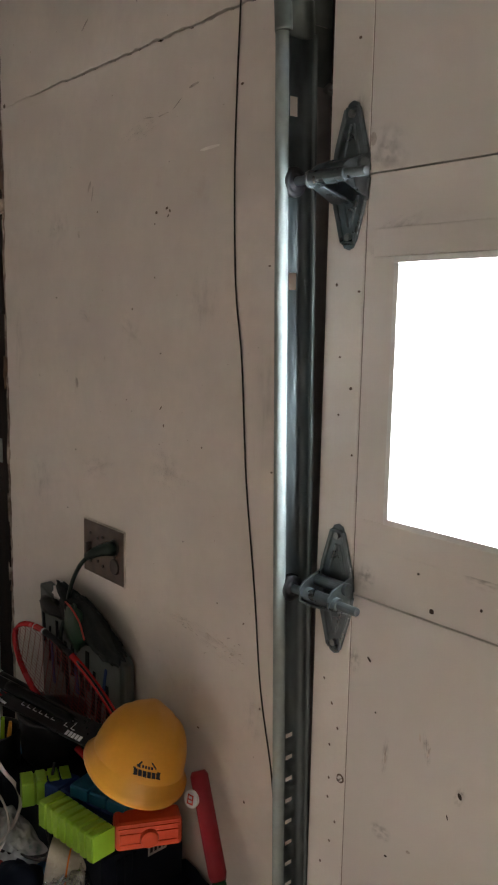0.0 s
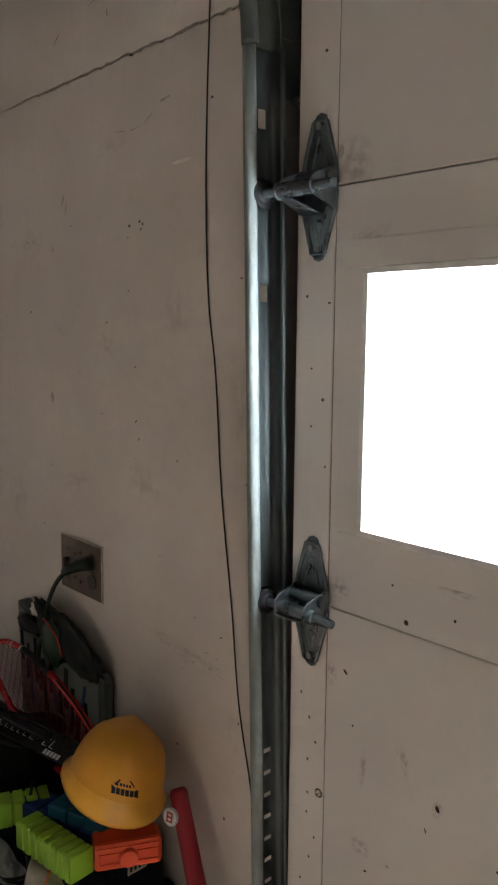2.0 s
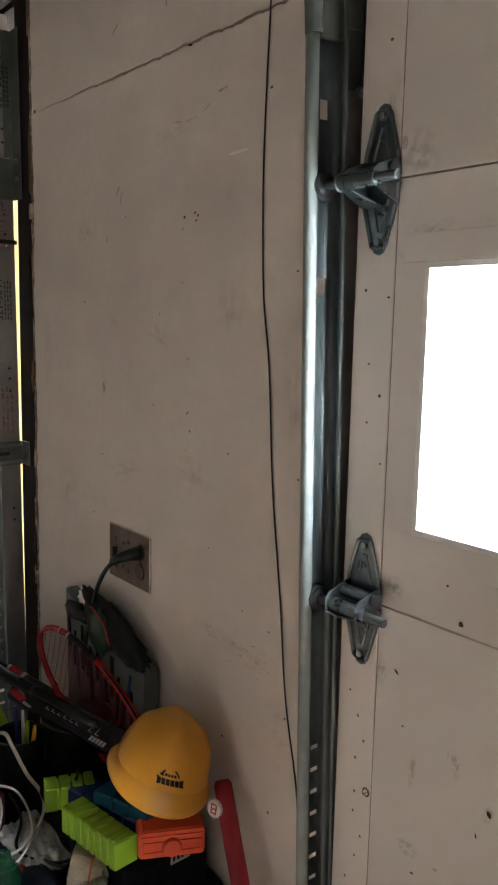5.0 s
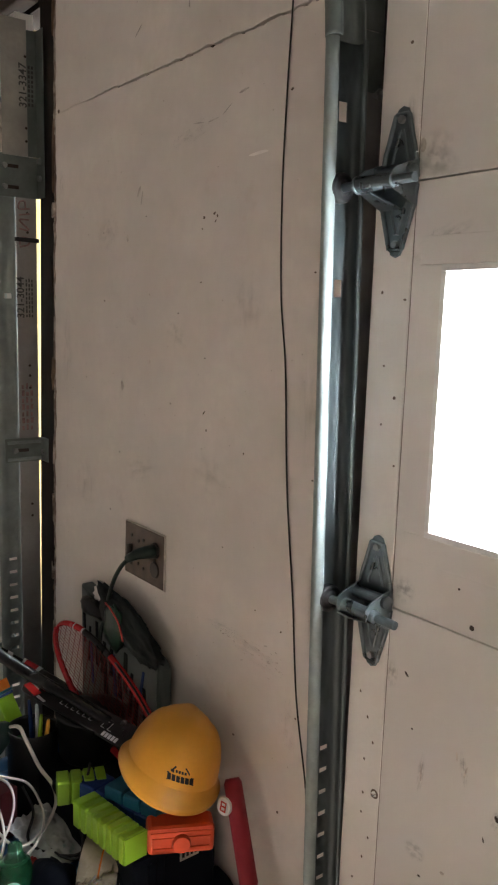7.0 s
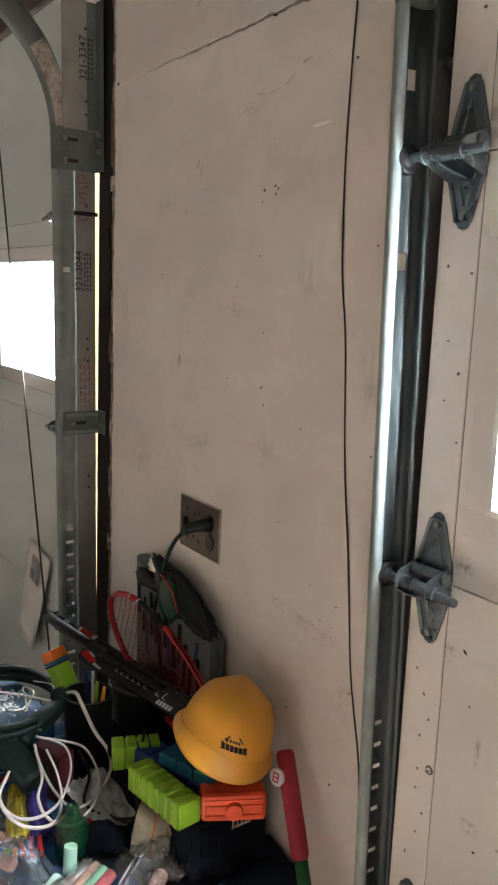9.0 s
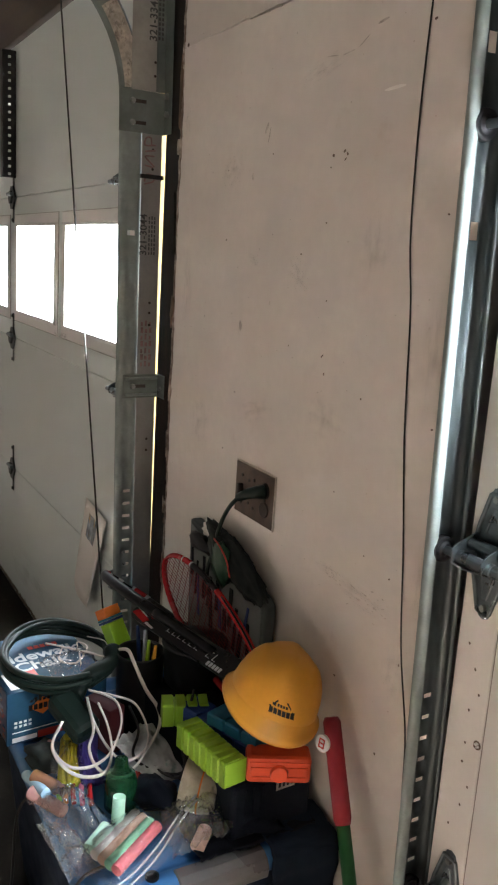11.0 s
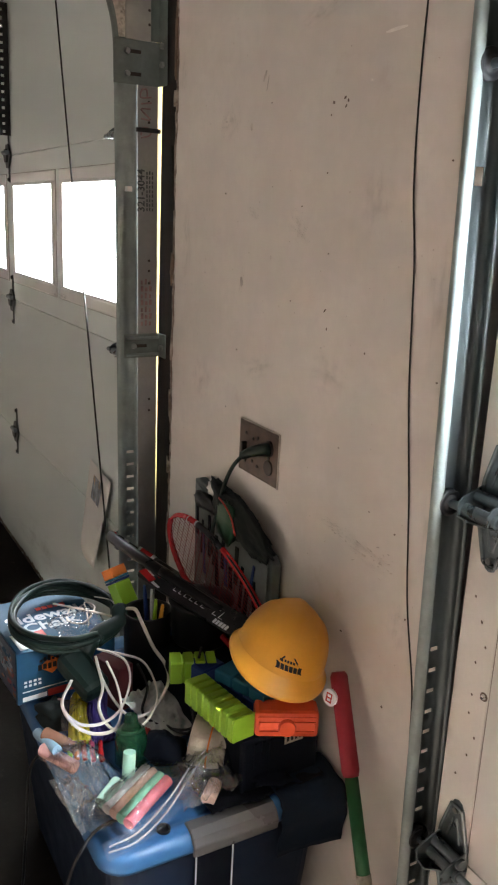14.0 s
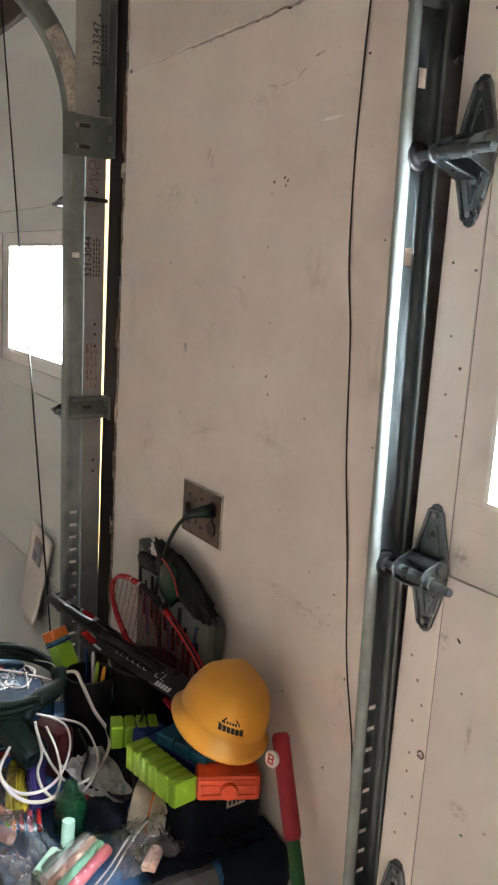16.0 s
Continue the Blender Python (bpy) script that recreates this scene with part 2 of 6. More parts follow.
structure("ground", boxes((-150, 150, 0.302, 300, -0.3, -0.03), (-150, 150, -300, -6.742, -0.3, -0.03), (4.342, 150, -6.742, 0.302, -0.3, -0.03), (-150, -6.142, -6.742, 0.302, -0.3, -0.03)), M_DRIVE, "pale sunlit concrete driveway outside the doors")
structure("ceiling", boxes((-6.14, 4.34, -6.74, 0.14, 2.62, 2.74)), M_CEIL, "unseen board ceiling of the garage, darkened to cut bounce")
structure("wall_west", boxes((-6.14, -6.0, -6.6, 0.14, 0, 2.62)), M_ROOM, "plain side wall of the garage")
structure("wall_east", boxes((4.2, 4.34, -6.6, 0.14, 0, 2.62)), M_ROOM, "plain side wall of the garage")
structure("wall_rear", boxes((-6.14, 4.34, -6.74, -6.6, 0, 2.62)), M_ROOM, "plain rear wall of the garage")
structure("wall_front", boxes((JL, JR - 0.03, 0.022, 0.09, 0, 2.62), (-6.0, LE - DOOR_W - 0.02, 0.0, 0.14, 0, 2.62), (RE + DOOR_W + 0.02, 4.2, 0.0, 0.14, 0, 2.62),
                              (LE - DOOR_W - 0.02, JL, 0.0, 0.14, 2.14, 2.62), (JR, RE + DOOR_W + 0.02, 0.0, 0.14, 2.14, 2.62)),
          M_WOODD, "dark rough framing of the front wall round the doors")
# headers seen above the doors
structure("header_beam", boxes((-3.3, JL, -0.05, -0.002, 2.15, 2.34)), M_BROWN, "brown timber header above the overhead door", bevel=0.004)
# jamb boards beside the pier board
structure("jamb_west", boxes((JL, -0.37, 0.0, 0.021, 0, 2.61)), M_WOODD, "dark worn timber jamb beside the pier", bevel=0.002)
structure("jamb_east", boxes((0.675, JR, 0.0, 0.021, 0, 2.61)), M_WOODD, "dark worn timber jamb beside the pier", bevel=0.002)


# the pier board in two sheets, with a ragged crack between them
def crack_z(x):
    return 1.884 + 0.004 * noise.noise((x * 14, 3.1, 0)) + 0.003 * noise.noise((x * 70, 9.7, 0)) + 0.002 * noise.noise((x * 160, 1.7, 0))


def left_edge(z):
    return -0.372 + 0.004 * noise.noise((z * 5, 0.4, 2)) + 0.004 * noise.noise((z * 26, 7.1, 0)) + 0.003 * noise.noise((z * 80, 2.2, 0))


def crack_gap(x):
    """Half the crack's opening: it closes towards its faint end."""
    k = min(1.0, max(0.25, (x + 0.30) / 0.25))
    return (0.0023 + 0.0013 * noise.noise((x * 60, 5.5, 0))) * k


def board(z_lo, z_hi, lower):
    bm = bmesh.new()
    n = 150
    if lower:
        edge = [(0.674 - (0.674 - left_edge(crack_z(-0.372))) * i / n) for i in range(n + 1)]
        ring = [(x, crack_z(x) - crack_gap(x)) for x in edge]
        ring += [(left_edge(z), z) for z in np.linspace(ring[-1][1], z_lo, 220)[1:]]
        ring += [(0.674, z_lo)]
    else:
        edge = [(left_edge(crack_z(-0.372)) + (0.674 - left_edge(crack_z(-0.372))) * i / n) for i in range(n + 1)]
        ring = [(x, crack_z(x) + crack_gap(x)) for x in edge]
        ring += [(0.674, z_hi)]
        ring += [(left_edge(z), z) for z in np.linspace(z_hi, ring[0][1], 80)[:-1]]
    prism(bm, [(x, z) for x, z in ring], 0.0, 0.010, Matrix(((1, 0, 0, 0), (0, 0, 1, 0), (0, 1, 0, 0), (0, 0, 0, 1))))
    return bm


lower_board = structure("wall_pier", board(0.0, 0, True), M_PANEL, "off-white painted wallboard pier with scuffs and small holes")
upper_board = structure("wall_pier_upper", board(0, 2.615, False), M_PANEL, "off-white painted wallboard above a ragged crack")
structure("backing", boxes((-0.369, 0.673, 0.0105, 0.0215, 0, 2.61)), M_HOLE, "dark backing seen in the crack")

# torn strip of bare paper and plaster along the board's edge
bm = bmesh.new()
zs = np.linspace(0.05, 2.6, 260)
for a, b in zip(zs, zs[1:]):
    w0 = 0.004 + 0.012 * max(0, noise.noise((a * 7, 1, 8))) + 0.004 * noise.noise((a * 40, 1, 3))
    w1 = 0.004 + 0.012 * max(0, noise.noise((b * 7, 1, 8))) + 0.004 * noise.noise((b * 40, 1, 3))
    x0, x1 = left_edge(a), left_edge(b)
    vs = [bm.verts.new(p) for p in ((x0 - 0.003, -0.0022, a), (x0 + max(0.002, w0), -0.0012, a), (x1 + max(0.002, w1), -0.0012, b), (x1 - 0.003, -0.0022, b))]
    bm.faces.new(vs)
bmesh.ops.remove_doubles(bm, verts=bm.verts, dist=1e-5)
structure("trim_torn_edge", bm, M_RAW, "torn paper and crumbling plaster edge of the wallboard", solid=0.0012)

# loose chips of plaster, paper and old wood still hanging on that edge
rnd_chip = random.Random(5)
to_edge = Matrix(((1, 0, 0, 0), (0, 0, -1, 0), (0, 1, 0, 0), (0, 0, 0, 1)))
z = 0.62
while z < 2.2:
    tall, wide = rnd_chip.choice((0.014, 0.03, 0.06, 0.12)) * rnd_chip.uniform(0.7, 1.4), rnd_chip.uniform(0.002, 0.008)
    if 1.28 < z < 1.40:
        wide += 0.008
    x = left_edge(z) - 0.004
    poly = []
    for k in range(9):
        a = 2 * math.pi * k / 9
        r = rnd_chip.uniform(0.45, 1.25)
        poly.append((wide * r * math.cos(a) * 0.9, 0.5 * tall * r * math.sin(a)))
    bm = bmesh.new()
    prism(bm, poly, 0.0, rnd_chip.uniform(0.003, 0.007), pose(x, -0.001, z, 0, rnd_chip.uniform(-4, 4), 0) @ to_edge)
    part("plaster_chip", bm, M_TORN if z > 1.68 and rnd_chip.random() < 0.7 else rnd_chip.choice((M_RAW, M_TORN, M_RAW, M_WOODD)), lower_board if z < 1.88 else upper_board, bevel=0.0008)
    z += tall * rnd_chip.uniform(0.6, 2.6)


TO_WALL = Matrix(((1, 0, 0, 0), (0, 0, -1, 0), (0, 1, 0, 0), (0, 0, 0, 1)))   # local xy to the wall's xz, local z into the room


# ---- overhead doors ----
def hinge_meshes():
    """Leaf pair, knuckle, ribs and bolts about the seam; -y is into the room."""
    leaf = bmesh.new()
    turn = Matrix(((1, 0, 0, 0), (0, 0, -1, 0), (0, 1, 0, 0), (0, 0, 0, 1)))
    for s in (1, -1):
        poly = [(-0.031, 0.004 * s), (-0.027, 0.030 * s), (-0.012, 0.078 * s), (-0.008, 0.087 * s), (0.0, 0.090 * s),
                (0.008, 0.087 * s), (0.012, 0.078 * s), (0.027, 0.030 * s), (0.031, 0.004 * s)]
        prism(leaf, poly if s > 0 else poly[::-1], 0.001, 0.004, turn)
        # raised rims that make the leaf a shallow tray
        for q in (-1, 1):
            for (xa, za), (xb, zb) in (((0.029, 0.006), (0.025, 0.032)), ((0.025, 0.032), (0.0105, 0.080))):
                cyl(leaf, (q * xa, -0.0045, s * za), (q * xb, -0.0045, s * zb), 0.0032, seg=8)
        cyl(leaf, (-0.010, -0.0045, s * 0.080), (0.010, -0.0045, s * 0.080), 0.003, seg=8)
        # inner vee rib
        for q in (-1, 1):
            cyl(leaf, (q * 0.013, -0.004, s * 0.024), (q * 0.002, -0.004, s * 0.062), 0.0022, seg=8)
    # ears that carry the roller sleeve
    for x in (-0.026, 0.026):
        prism(leaf, [(-0.030, -0.001), (-0.012, -0.047), (0.004, -0.050), (0.012, -0.040), (0.026, -0.001)], x, x + 0.003,
              Matrix(((0, 0, 1, 0), (0, 1, 0, 0), (1, 0, 0, 0), (0, 0, 0, 1))))
    # folded wing under the sleeve
    wing = [[leaf.verts.new((x, y, z + dz)) for x, y, z in ((-0.026, -0.047, -0.012), (-0.006, -0.047, -0.014), (0.004, -0.002, -0.030), (-0.030, -0.002, -0.030))] for dz in (0.0, -0.003)]
    leaf.faces.new(wing[0]), leaf.faces.new(wing[1][::-1])
    for k in range(4):
        leaf.faces.new((wing[0][k], wing[1][k], wing[1][(k + 1) % 4], wing[0][(k + 1) % 4]))
    knuckle = bmesh.new()
    cyl(knuckle, (-0.028, -0.016, 0.010), (0.034, -0.016, 0.010), 0.0085, seg=18)
    sleeve = bmesh.new()
    cyl(sleeve, (-0.024, -0.040, -0.006), (0.036, -0.040, -0.006), 0.0092, seg=18)
    cyl(sleeve, (-0.0265, -0.040, -0.006), (-0.0225, -0.040, -0.006), 0.0108, seg=18)
    stem = bmesh.new()
    cyl(stem, (-0.075, -0.040, -0.006), (0.067, -0.040, -0.006), 0.0058, seg=14)
    wheel = bmesh.new()
    lathe(wheel, [(0.0, -0.007), (0.009, -0.007), (0.0095, -0.005), (0.013, -0.005), (0.0175, -0.006), (0.019, -0.003), (0.019, 0.003), (0.0175, 0.006),
                  (0.013, 0.005), (0.0095, 0.005), (0.009, 0.007), (0.0, 0.007)], 28, pose(-0.056, -0.040, -0.006, 0, 90, 0))
    bolt = bmesh.new()
    cyl(bolt, (0, -0.004, 0), (0, -0.0085, 0), 0.0055, 0.0048, seg=6)
    return leaf, knuckle, sleeve, stem, wheel, bolt


def add_hinge(parent, x, z, mirror=1, edge=True):
    leaf, knuckle, sleeve, stem, wheel, bolt = hinge_meshes()
    if not edge:
        leaf.free()
        leaf = boxes((-0.008, 0.008, -0.004, -0.0005, -0.095, 0.095))
        prism(leaf, [(-0.044, 0.0), (-0.016, 0.040), (0.016, 0.040), (0.044, 0.0), (0.016, -0.044), (-0.016, -0.044)], 0.003, 0.010, TO_WALL)
        prism(leaf, [(-0.024, 0.0), (-0.010, 0.022), (0.010, 0.022), (0.024, 0.0), (0.010, -0.024), (-0.010, -0.024)], 0.010, 0.018, TO_WALL)
        for bz in (-0.085, 0.085):
            cyl(leaf, (0, -0.003, bz), (0, -0.009, bz), 0.007, seg=8)
    dy = (0.026 if mirror > 0 else 0.014) * (1.25 - z)      # the roller keeps to its leaning track
    for piece in (sleeve, stem, wheel):
        bmesh.ops.translate(piece, vec=(0, dy, 0), verts=piece.verts)
    h = part("hinge", leaf, M_HINGE if edge else M_HINGE_D, parent, "pressed galvanised steel hinge", bevel=0.0006)
    h.location = (x, DOOR_Y, z)
    h.scale = (mirror, 1, 1)
    part("knuckle", knuckle, M_HINGE, h, smooth=False, bevel=0.001)
    if edge:
        part("roller_sleeve", sleeve, M_HINGE, h, bevel=0.001)
        part("roller_stem", stem, M_HINGE, h, "dull steel roller stem", bevel=0.001)
        part("roller", wheel, M_NYLON, h, "black roller wheel in the track", smooth=True)
    else:
        sleeve.free(), stem.free(), wheel.free()
    if not edge:
        return h
    for i, (bx, bz) in enumerate(((0, 0.074), (0, -0.074))):
        b = part("bolt", bolt.copy(), M_BOLT, h)
        b.location = (bx, 0, bz)
    bolt.free()
    return h


def add_window(parent, x0, x1, z0, z1, proud=0.004):
    """A framed light let into a section."""
    t = 0.034
    fr = bmesh.new()
    y0, y1 = DOOR_Y - proud, DOOR_Y + 0.010
    for a in ((x0 - t, x1 + t, y0, y1, z1, z1 + t), (x0 - t, x1 + t, y0, y1, z0 - t, z0), (x0 - t, x0, y0, y1, z0, z1), (x1, x1 + t, y0, y1, z0, z1)):
        box(fr, *a)
    f = part("window", fr, M_TRIMW if proud > 0.003 else M_DOOR, parent, "pale window surround in the door", bevel=0.003 if proud > 0.003 else 0.001)
    if proud > 0.003:
        # Thin grey ring on the west windows paints the shadow line round each surround.
        part("gasket", boxes((x0 - t - 0.002, x1 + t + 0.002, y0 + 0.0015, y1, z1 + t, z1 + t + 0.002), (x0 - t - 0.002, x1 + t + 0.002, y0 + 0.0015, y1, z0 - t - 0.002, z0 - t),
                             (x0 - t - 0.002, x0 - t, y0 + 0.0015, y1, z0 - t, z1 + t), (x1 + t, x1 + t + 0.002, y0 + 0.0015, y1, z0 - t, z1 + t)), M_FRAME_SHADE, f, "grey line painted as the shadow round the surround")
    s = 0.008
    inner = bmesh.new()
    for a in ((x0, x1, y0 - 0.0015, y0 + 0.032, z1 - s, z1), (x0, x1, y0 - 0.0015, y0 + 0.032, z0, z0 + s), (x0, x0 + s, y0 - 0.0015, y0 + 0.032, z0 + s, z1 - s), (x1 - s, x1, y0 - 0.0015, y0 + 0.032, z0 + s, z1 - s)):
        box(inner, *a)
    part("glazing_bead", inner, M_BEAD, f, bevel=0.001)
    pane = part("pane", boxes((x0, x1, y0 + 0.0075, y0 + 0.0105, z0, z1)), M_GLASS, f, "clear glass pane, glaring with daylight")
    pane.visible_shadow = False
    return f


def overhead_door(x0, x1, windows, side, hinge_columns, label):
    door = empty("overhead_door", I4, label, "garage door")
    for i in range(4):
        z0, z1 = i * SEC + 0.0011, (i + 1) * SEC - 0.0011
        bm = bmesh.new()
        if i == 2:
            xs = [x0] + [v for a, b in windows for v in (a - 0.030, b + 0.030)] + [x1]
            for k in range(0, len(xs), 2):
                box(bm, xs[k], xs[k + 1], DOOR_Y, DOOR_Y + 0.042, z0, z1)
            for a, b in windows:
                box(bm, a - 0.030, b + 0.030, DOOR_Y, DOOR_Y + 0.042, z0, WZ0 - 0.030)
                box(bm, a - 0.030, b + 0.030, DOOR_Y, DOOR_Y + 0.042, WZ1 + 0.030, z1)
            bmesh.ops.remove_doubles(bm, verts=bm.verts, dist=1e-5)
        else:
            box(bm, x0, x1, DOOR_Y, DOOR_Y + 0.042, z0, z1)
        part("section", bm, M_DOOR if side > 0 else M_DOOR_W, door, bevel=0.001 if i != 2 else 0)
        # end stiles lie over the section's ends
        for a, b in ((x0 - 0.001, x0 + 0.064), (x1 - 0.064, x1 + 0.001)):
            part("stile", boxes((a, b, DOOR_Y - 0.002, DOOR_Y + 0.043, z0 + 0.0005, z1 - 0.0005)), M_STILE, door, "folded end stile with screw holes", bevel=0.001)
    for xj in (x0 + 0.0642, x1 - 0.0652):
        for i in range(4):
            part("stile_joint", boxes((xj, xj + 0.001, DOOR_Y - 0.0006, DOOR_Y + 0.003, i * SEC + 0.003, (i + 1) * SEC - 0.003)), M_JOINT, door, "thin line beside the folded stile")
    for i in (1, 2, 3):
        part("seam_seal", boxes((x0 + 0.001, x1 - 0.001, DOOR_Y + 0.010, DOOR_Y + 0.030, i * SEC - 0.012, i * SEC + 0.012)), M_HOLE, door, "dark tongue in the joint")
    for a, b in windows:
        add_window(door, a, b, WZ0, WZ1, 0.0015 if side > 0 else 0.004)
    for z in (SEC, 2 * SEC, 3 * SEC):
        for x, mirror, edge in hinge_columns:
            add_hinge(door, x, z, mirror, edge)
    return door


WZ0, WZ1 = 1.170, 1.499
door_r = overhead_door(RE, RE + DOOR_W, [(0.842 + 0.64 * k, 0.842 + 0.64 * k + 0.51) for k in range(4)], 1,
                       [(0.768, 1, True), (2.06, 1, False), (RE + DOOR_W - 0.038, -1, True)], "closed off-white sectional overhead door with windows beside the pier")
door_l = overhead_door(LE - DOOR_W, LE, [(-3.02, -2.51), (-2.39, -1.885), (-1.743, -1.234), (-1.122, -0.622)], -1,
                       [(LE - 0.038, -1, True), (-1.80, 1, False), (LE - DOOR_W + 0.038, 1, True)], "closed grey-white sectional overhead door with a row of windows")


# ---- tracks ----
def track(xw, s, label):
    """A vertical track, its bend and the start of its level run; s: the side on which the door lies."""
    top = empty("door_track", pose(0, 0, 0), label, "track")
    ty = DOOR_Y - 0.038       # the roller line
    if s < 0:
        prof = [(0.014, -0.014), (0.017, -0.018), (0.016, -0.024), (0.011, -0.027), (0.004, -0.026), (0.0, -0.021), (0.0, -0.008), (0.0, 0.012), (0.0, 0.022), (0.005, 0.027), (0.017, 0.027), (0.021, 0.022)]
    else:
        prof = [(0.012, -0.013), (0.0145, -0.017), (0.0135, -0.0235), (0.009, -0.0265), (0.003, -0.0255), (0.0, -0.020), (0.0, 0.0005), (0.0, 0.0145), (0.0, 0.020), (0.004, 0.0272), (0.012, 0.0286), (0.020, 0.028), (0.0245, 0.023), (0.0225, 0.018)]
    prof = [(xw + s * a, d) for a, d in prof]
    slots = [(0.19 if s > 0 else 0.20) + 0.0338 * k for k in range(20 if s > 0 else 19)]
    zs = [0.01] + [v for z in slots for v in (z, z + 0.0075)] + [1.462, 1.484 if s > 0 else 1.474, 1.677, 1.701, 1.77]
    holes = {(6, 1 + 2 * k) for k in range(len(slots) + (2 if s > 0 else 1))}
    # East web and back flange take the shaded steel; the west track stays plain.
    part("upright", sheet(bmesh.new(), prof, [(ty, z, 1, 0) for z in zs], holes, range(5, 13) if s > 0 else range(5, 9)), [M_GALV, M_WEB_SHADE if s > 0 else M_GALV], top, solid=0.0018, smooth=True)
    R = 0.34
    path = [(ty, 1.7705, 1, 0)] + [(ty - R + R * math.cos(a), 1.775 + R * math.sin(a), math.cos(a), math.sin(a)) for a in np.linspace(0, math.pi / 2, 22)]
    path += [(ty - R - 1.9, 1.775 + R, 0, 1)]
    wide = [(xw + s * (a * 1.02 - 0.0022), d * 1.03) for a, d in ((0.020, -0.013), (0.023, -0.018), (0.021, -0.024), (0.014, -0.027), (0.005, -0.026), (0.0, -0.021), (0.0, 0.022), (0.005, 0.027), (0.017, 0.027), (0.021, 0.022))]
    part("bend", sheet(bmesh.new(), wide, path), M_GALV_OLD, top, "scuffed bent track rail with a worn sticker", solid=0.0018, smooth=True)
    # wall angle: one leg to the track, one on the jamb
    ang = bmesh.new()
    xb = xw - s * 0.0035
    aprof = [(xb, -0.062), (xb, -0.012)]
    part("wall_angle", sheet(ang, [(a, d) for a, d in aprof], [(y, z, 1, 0) for y, z in ((0.0005, 0.02), (0.0015, 0.9), (0.0052, 1.72))]), M_ANGLE, top, solid=0.002)
    # flag bracket at the head
    fx = xw - s * 0.0065
    flange = 0.042 if s < 0 else 0.008
    flag = bmesh.new()
    sheet(flag, [(fx, -0.118 if s < 0 else -0.05), (fx, -0.003), (fx - s * flange, -0.003)], [(0, 1.700, 1, 0), (0, 1.795, 1, 0)])
    sheet(flag, [(fx, -0.026 if s < 0 else -0.045), (fx, -0.003), (fx - s * flange, -0.003)], [(0, 1.7955, 1, 0), (0, 2.08, 1, 0)])
    if s < 0:
        part("punched_plate", sheet(bmesh.new(), [(fx, -0.088), (fx, -0.0265)], [(0, 1.7955, 1, 0), (0, 2.10, 1, 0)]), M_DULLP, top, "pale dull punched plate with print", solid=0.0025)
    part("flag_bracket", flag, M_GALV_OLD, top, solid=0.0025, bevel=0.001)
    # lower jamb bracket with pressed ribs
    jb = bmesh.new()
    sheet(jb, [(fx, -0.098 if s < 0 else -0.05), (fx, -0.003), (fx - s * flange, -0.003)], [(0, 1.060, 1, 0), (0, 1.120, 1, 0)])
    part("jamb_bracket", jb, M_GALV_OLD, top, solid=0.0025, bevel=0.001)
    for z in (1.068, 1.110):
        rib = bmesh.new()
        cyl(rib, (fx - s * 0.002, -0.092 if s < 0 else -0.05, z), (fx - s * 0.002, -0.006, z), 0.004, seg=8)
        part("rib", rib, M_GALV, top)
    for z, ys in ((1.722, (-0.085,)), (1.770, (-0.085,)), (1.090, (-0.072,))):
        for y in ys if s < 0 else ():
            part("slot", boxes((fx - s * 0.0002, fx - s * 0.0024, y - 0.002, y + 0.034, z - 0.004, z + 0.004)), M_HOLE, top, "dark bolt slot")
            b = bmesh.new()
            cyl(b, (fx - s * 0.001, y, z), (fx - s * 0.008, y, z), 0.0075, 0.006, seg=8)
            part("bolt", b, M_BOLT, top)
    for z in (1.745, 1.785, 1.085) if s < 0 else ():
        b = bmesh.new()
        cyl(b, (fx - s * 0.022, -0.004, z), (fx - s * 0.022, -0.011, z), 0.0075, seg=6)
        part("lag_bolt", b, M_BOLT, top)
    return top


XR, XL = 0.7015, -0.460
track_r = track(XR, 1, "galvanised steel door track bolted beside the pier")
track_l = track(XL, -1, "galvanised steel door track with stencilled part numbers")
# both tracks lean back from the doors towards the top
for t_ob, lean in ((track_r, 0.026), (track_l, 0.014)):
    t_ob.matrix_world = Matrix.Translation((0, 0, 1.25)) @ pose(0, 0, 0, math.degrees(lean), 0, 0) @ Matrix.Translation((0, 0, -1.25))
# added cream strip outside the door's edge, yellows the daylight seen through the gap
tagged(part("door_stop", boxes((-0.545, -0.503, 0.004, 0.030, 0.0, 2.1)), M_GAP_CREAM, label="added cream strip that yellows the daylight in the gap"), category="door stop")


# ---- details on the pier ----
M_PLATE = mat("worn_outlet_plate", (0.145, 0.105, 0.083), 0.5, 0.2, var=0.3, scale=30, fine=120, bump=0.1, dirt=(0.11, 0.07, 0.05), dirt_at=0.52, dirt_scale=26)
M_PLATE_E = mat("plate_edge", (0.58, 0.52, 0.46), 0.5, 0.2, var=0.2, scale=30)
M_RECEPT = mat("dark_brown_receptacle", (0.035, 0.026, 0.022), 0.4, var=0.2)
M_PLUG = mat("dark_green_plug", (0.012, 0.028, 0.022), 0.45, var=0.15)

plate = empty("outlet_plate", pose(0.0775, 0, 0.948), "worn brown three-gang outlet plate with a plug in it", "outlet")
b = boxes((-0.079, 0.079, -0.0045, -0.0005, -0.055, 0.055))
part("cover", b, M_PLATE, plate, bevel=0.003)
part("rim", boxes((0.0792, 0.0815, -0.004, -0.0005, -0.056, 0.056), (-0.079, 0.0815, -0.004, -0.0005, 0.0552, 0.0572)), M_PLATE_E, plate, "pale bare edge of the plate")
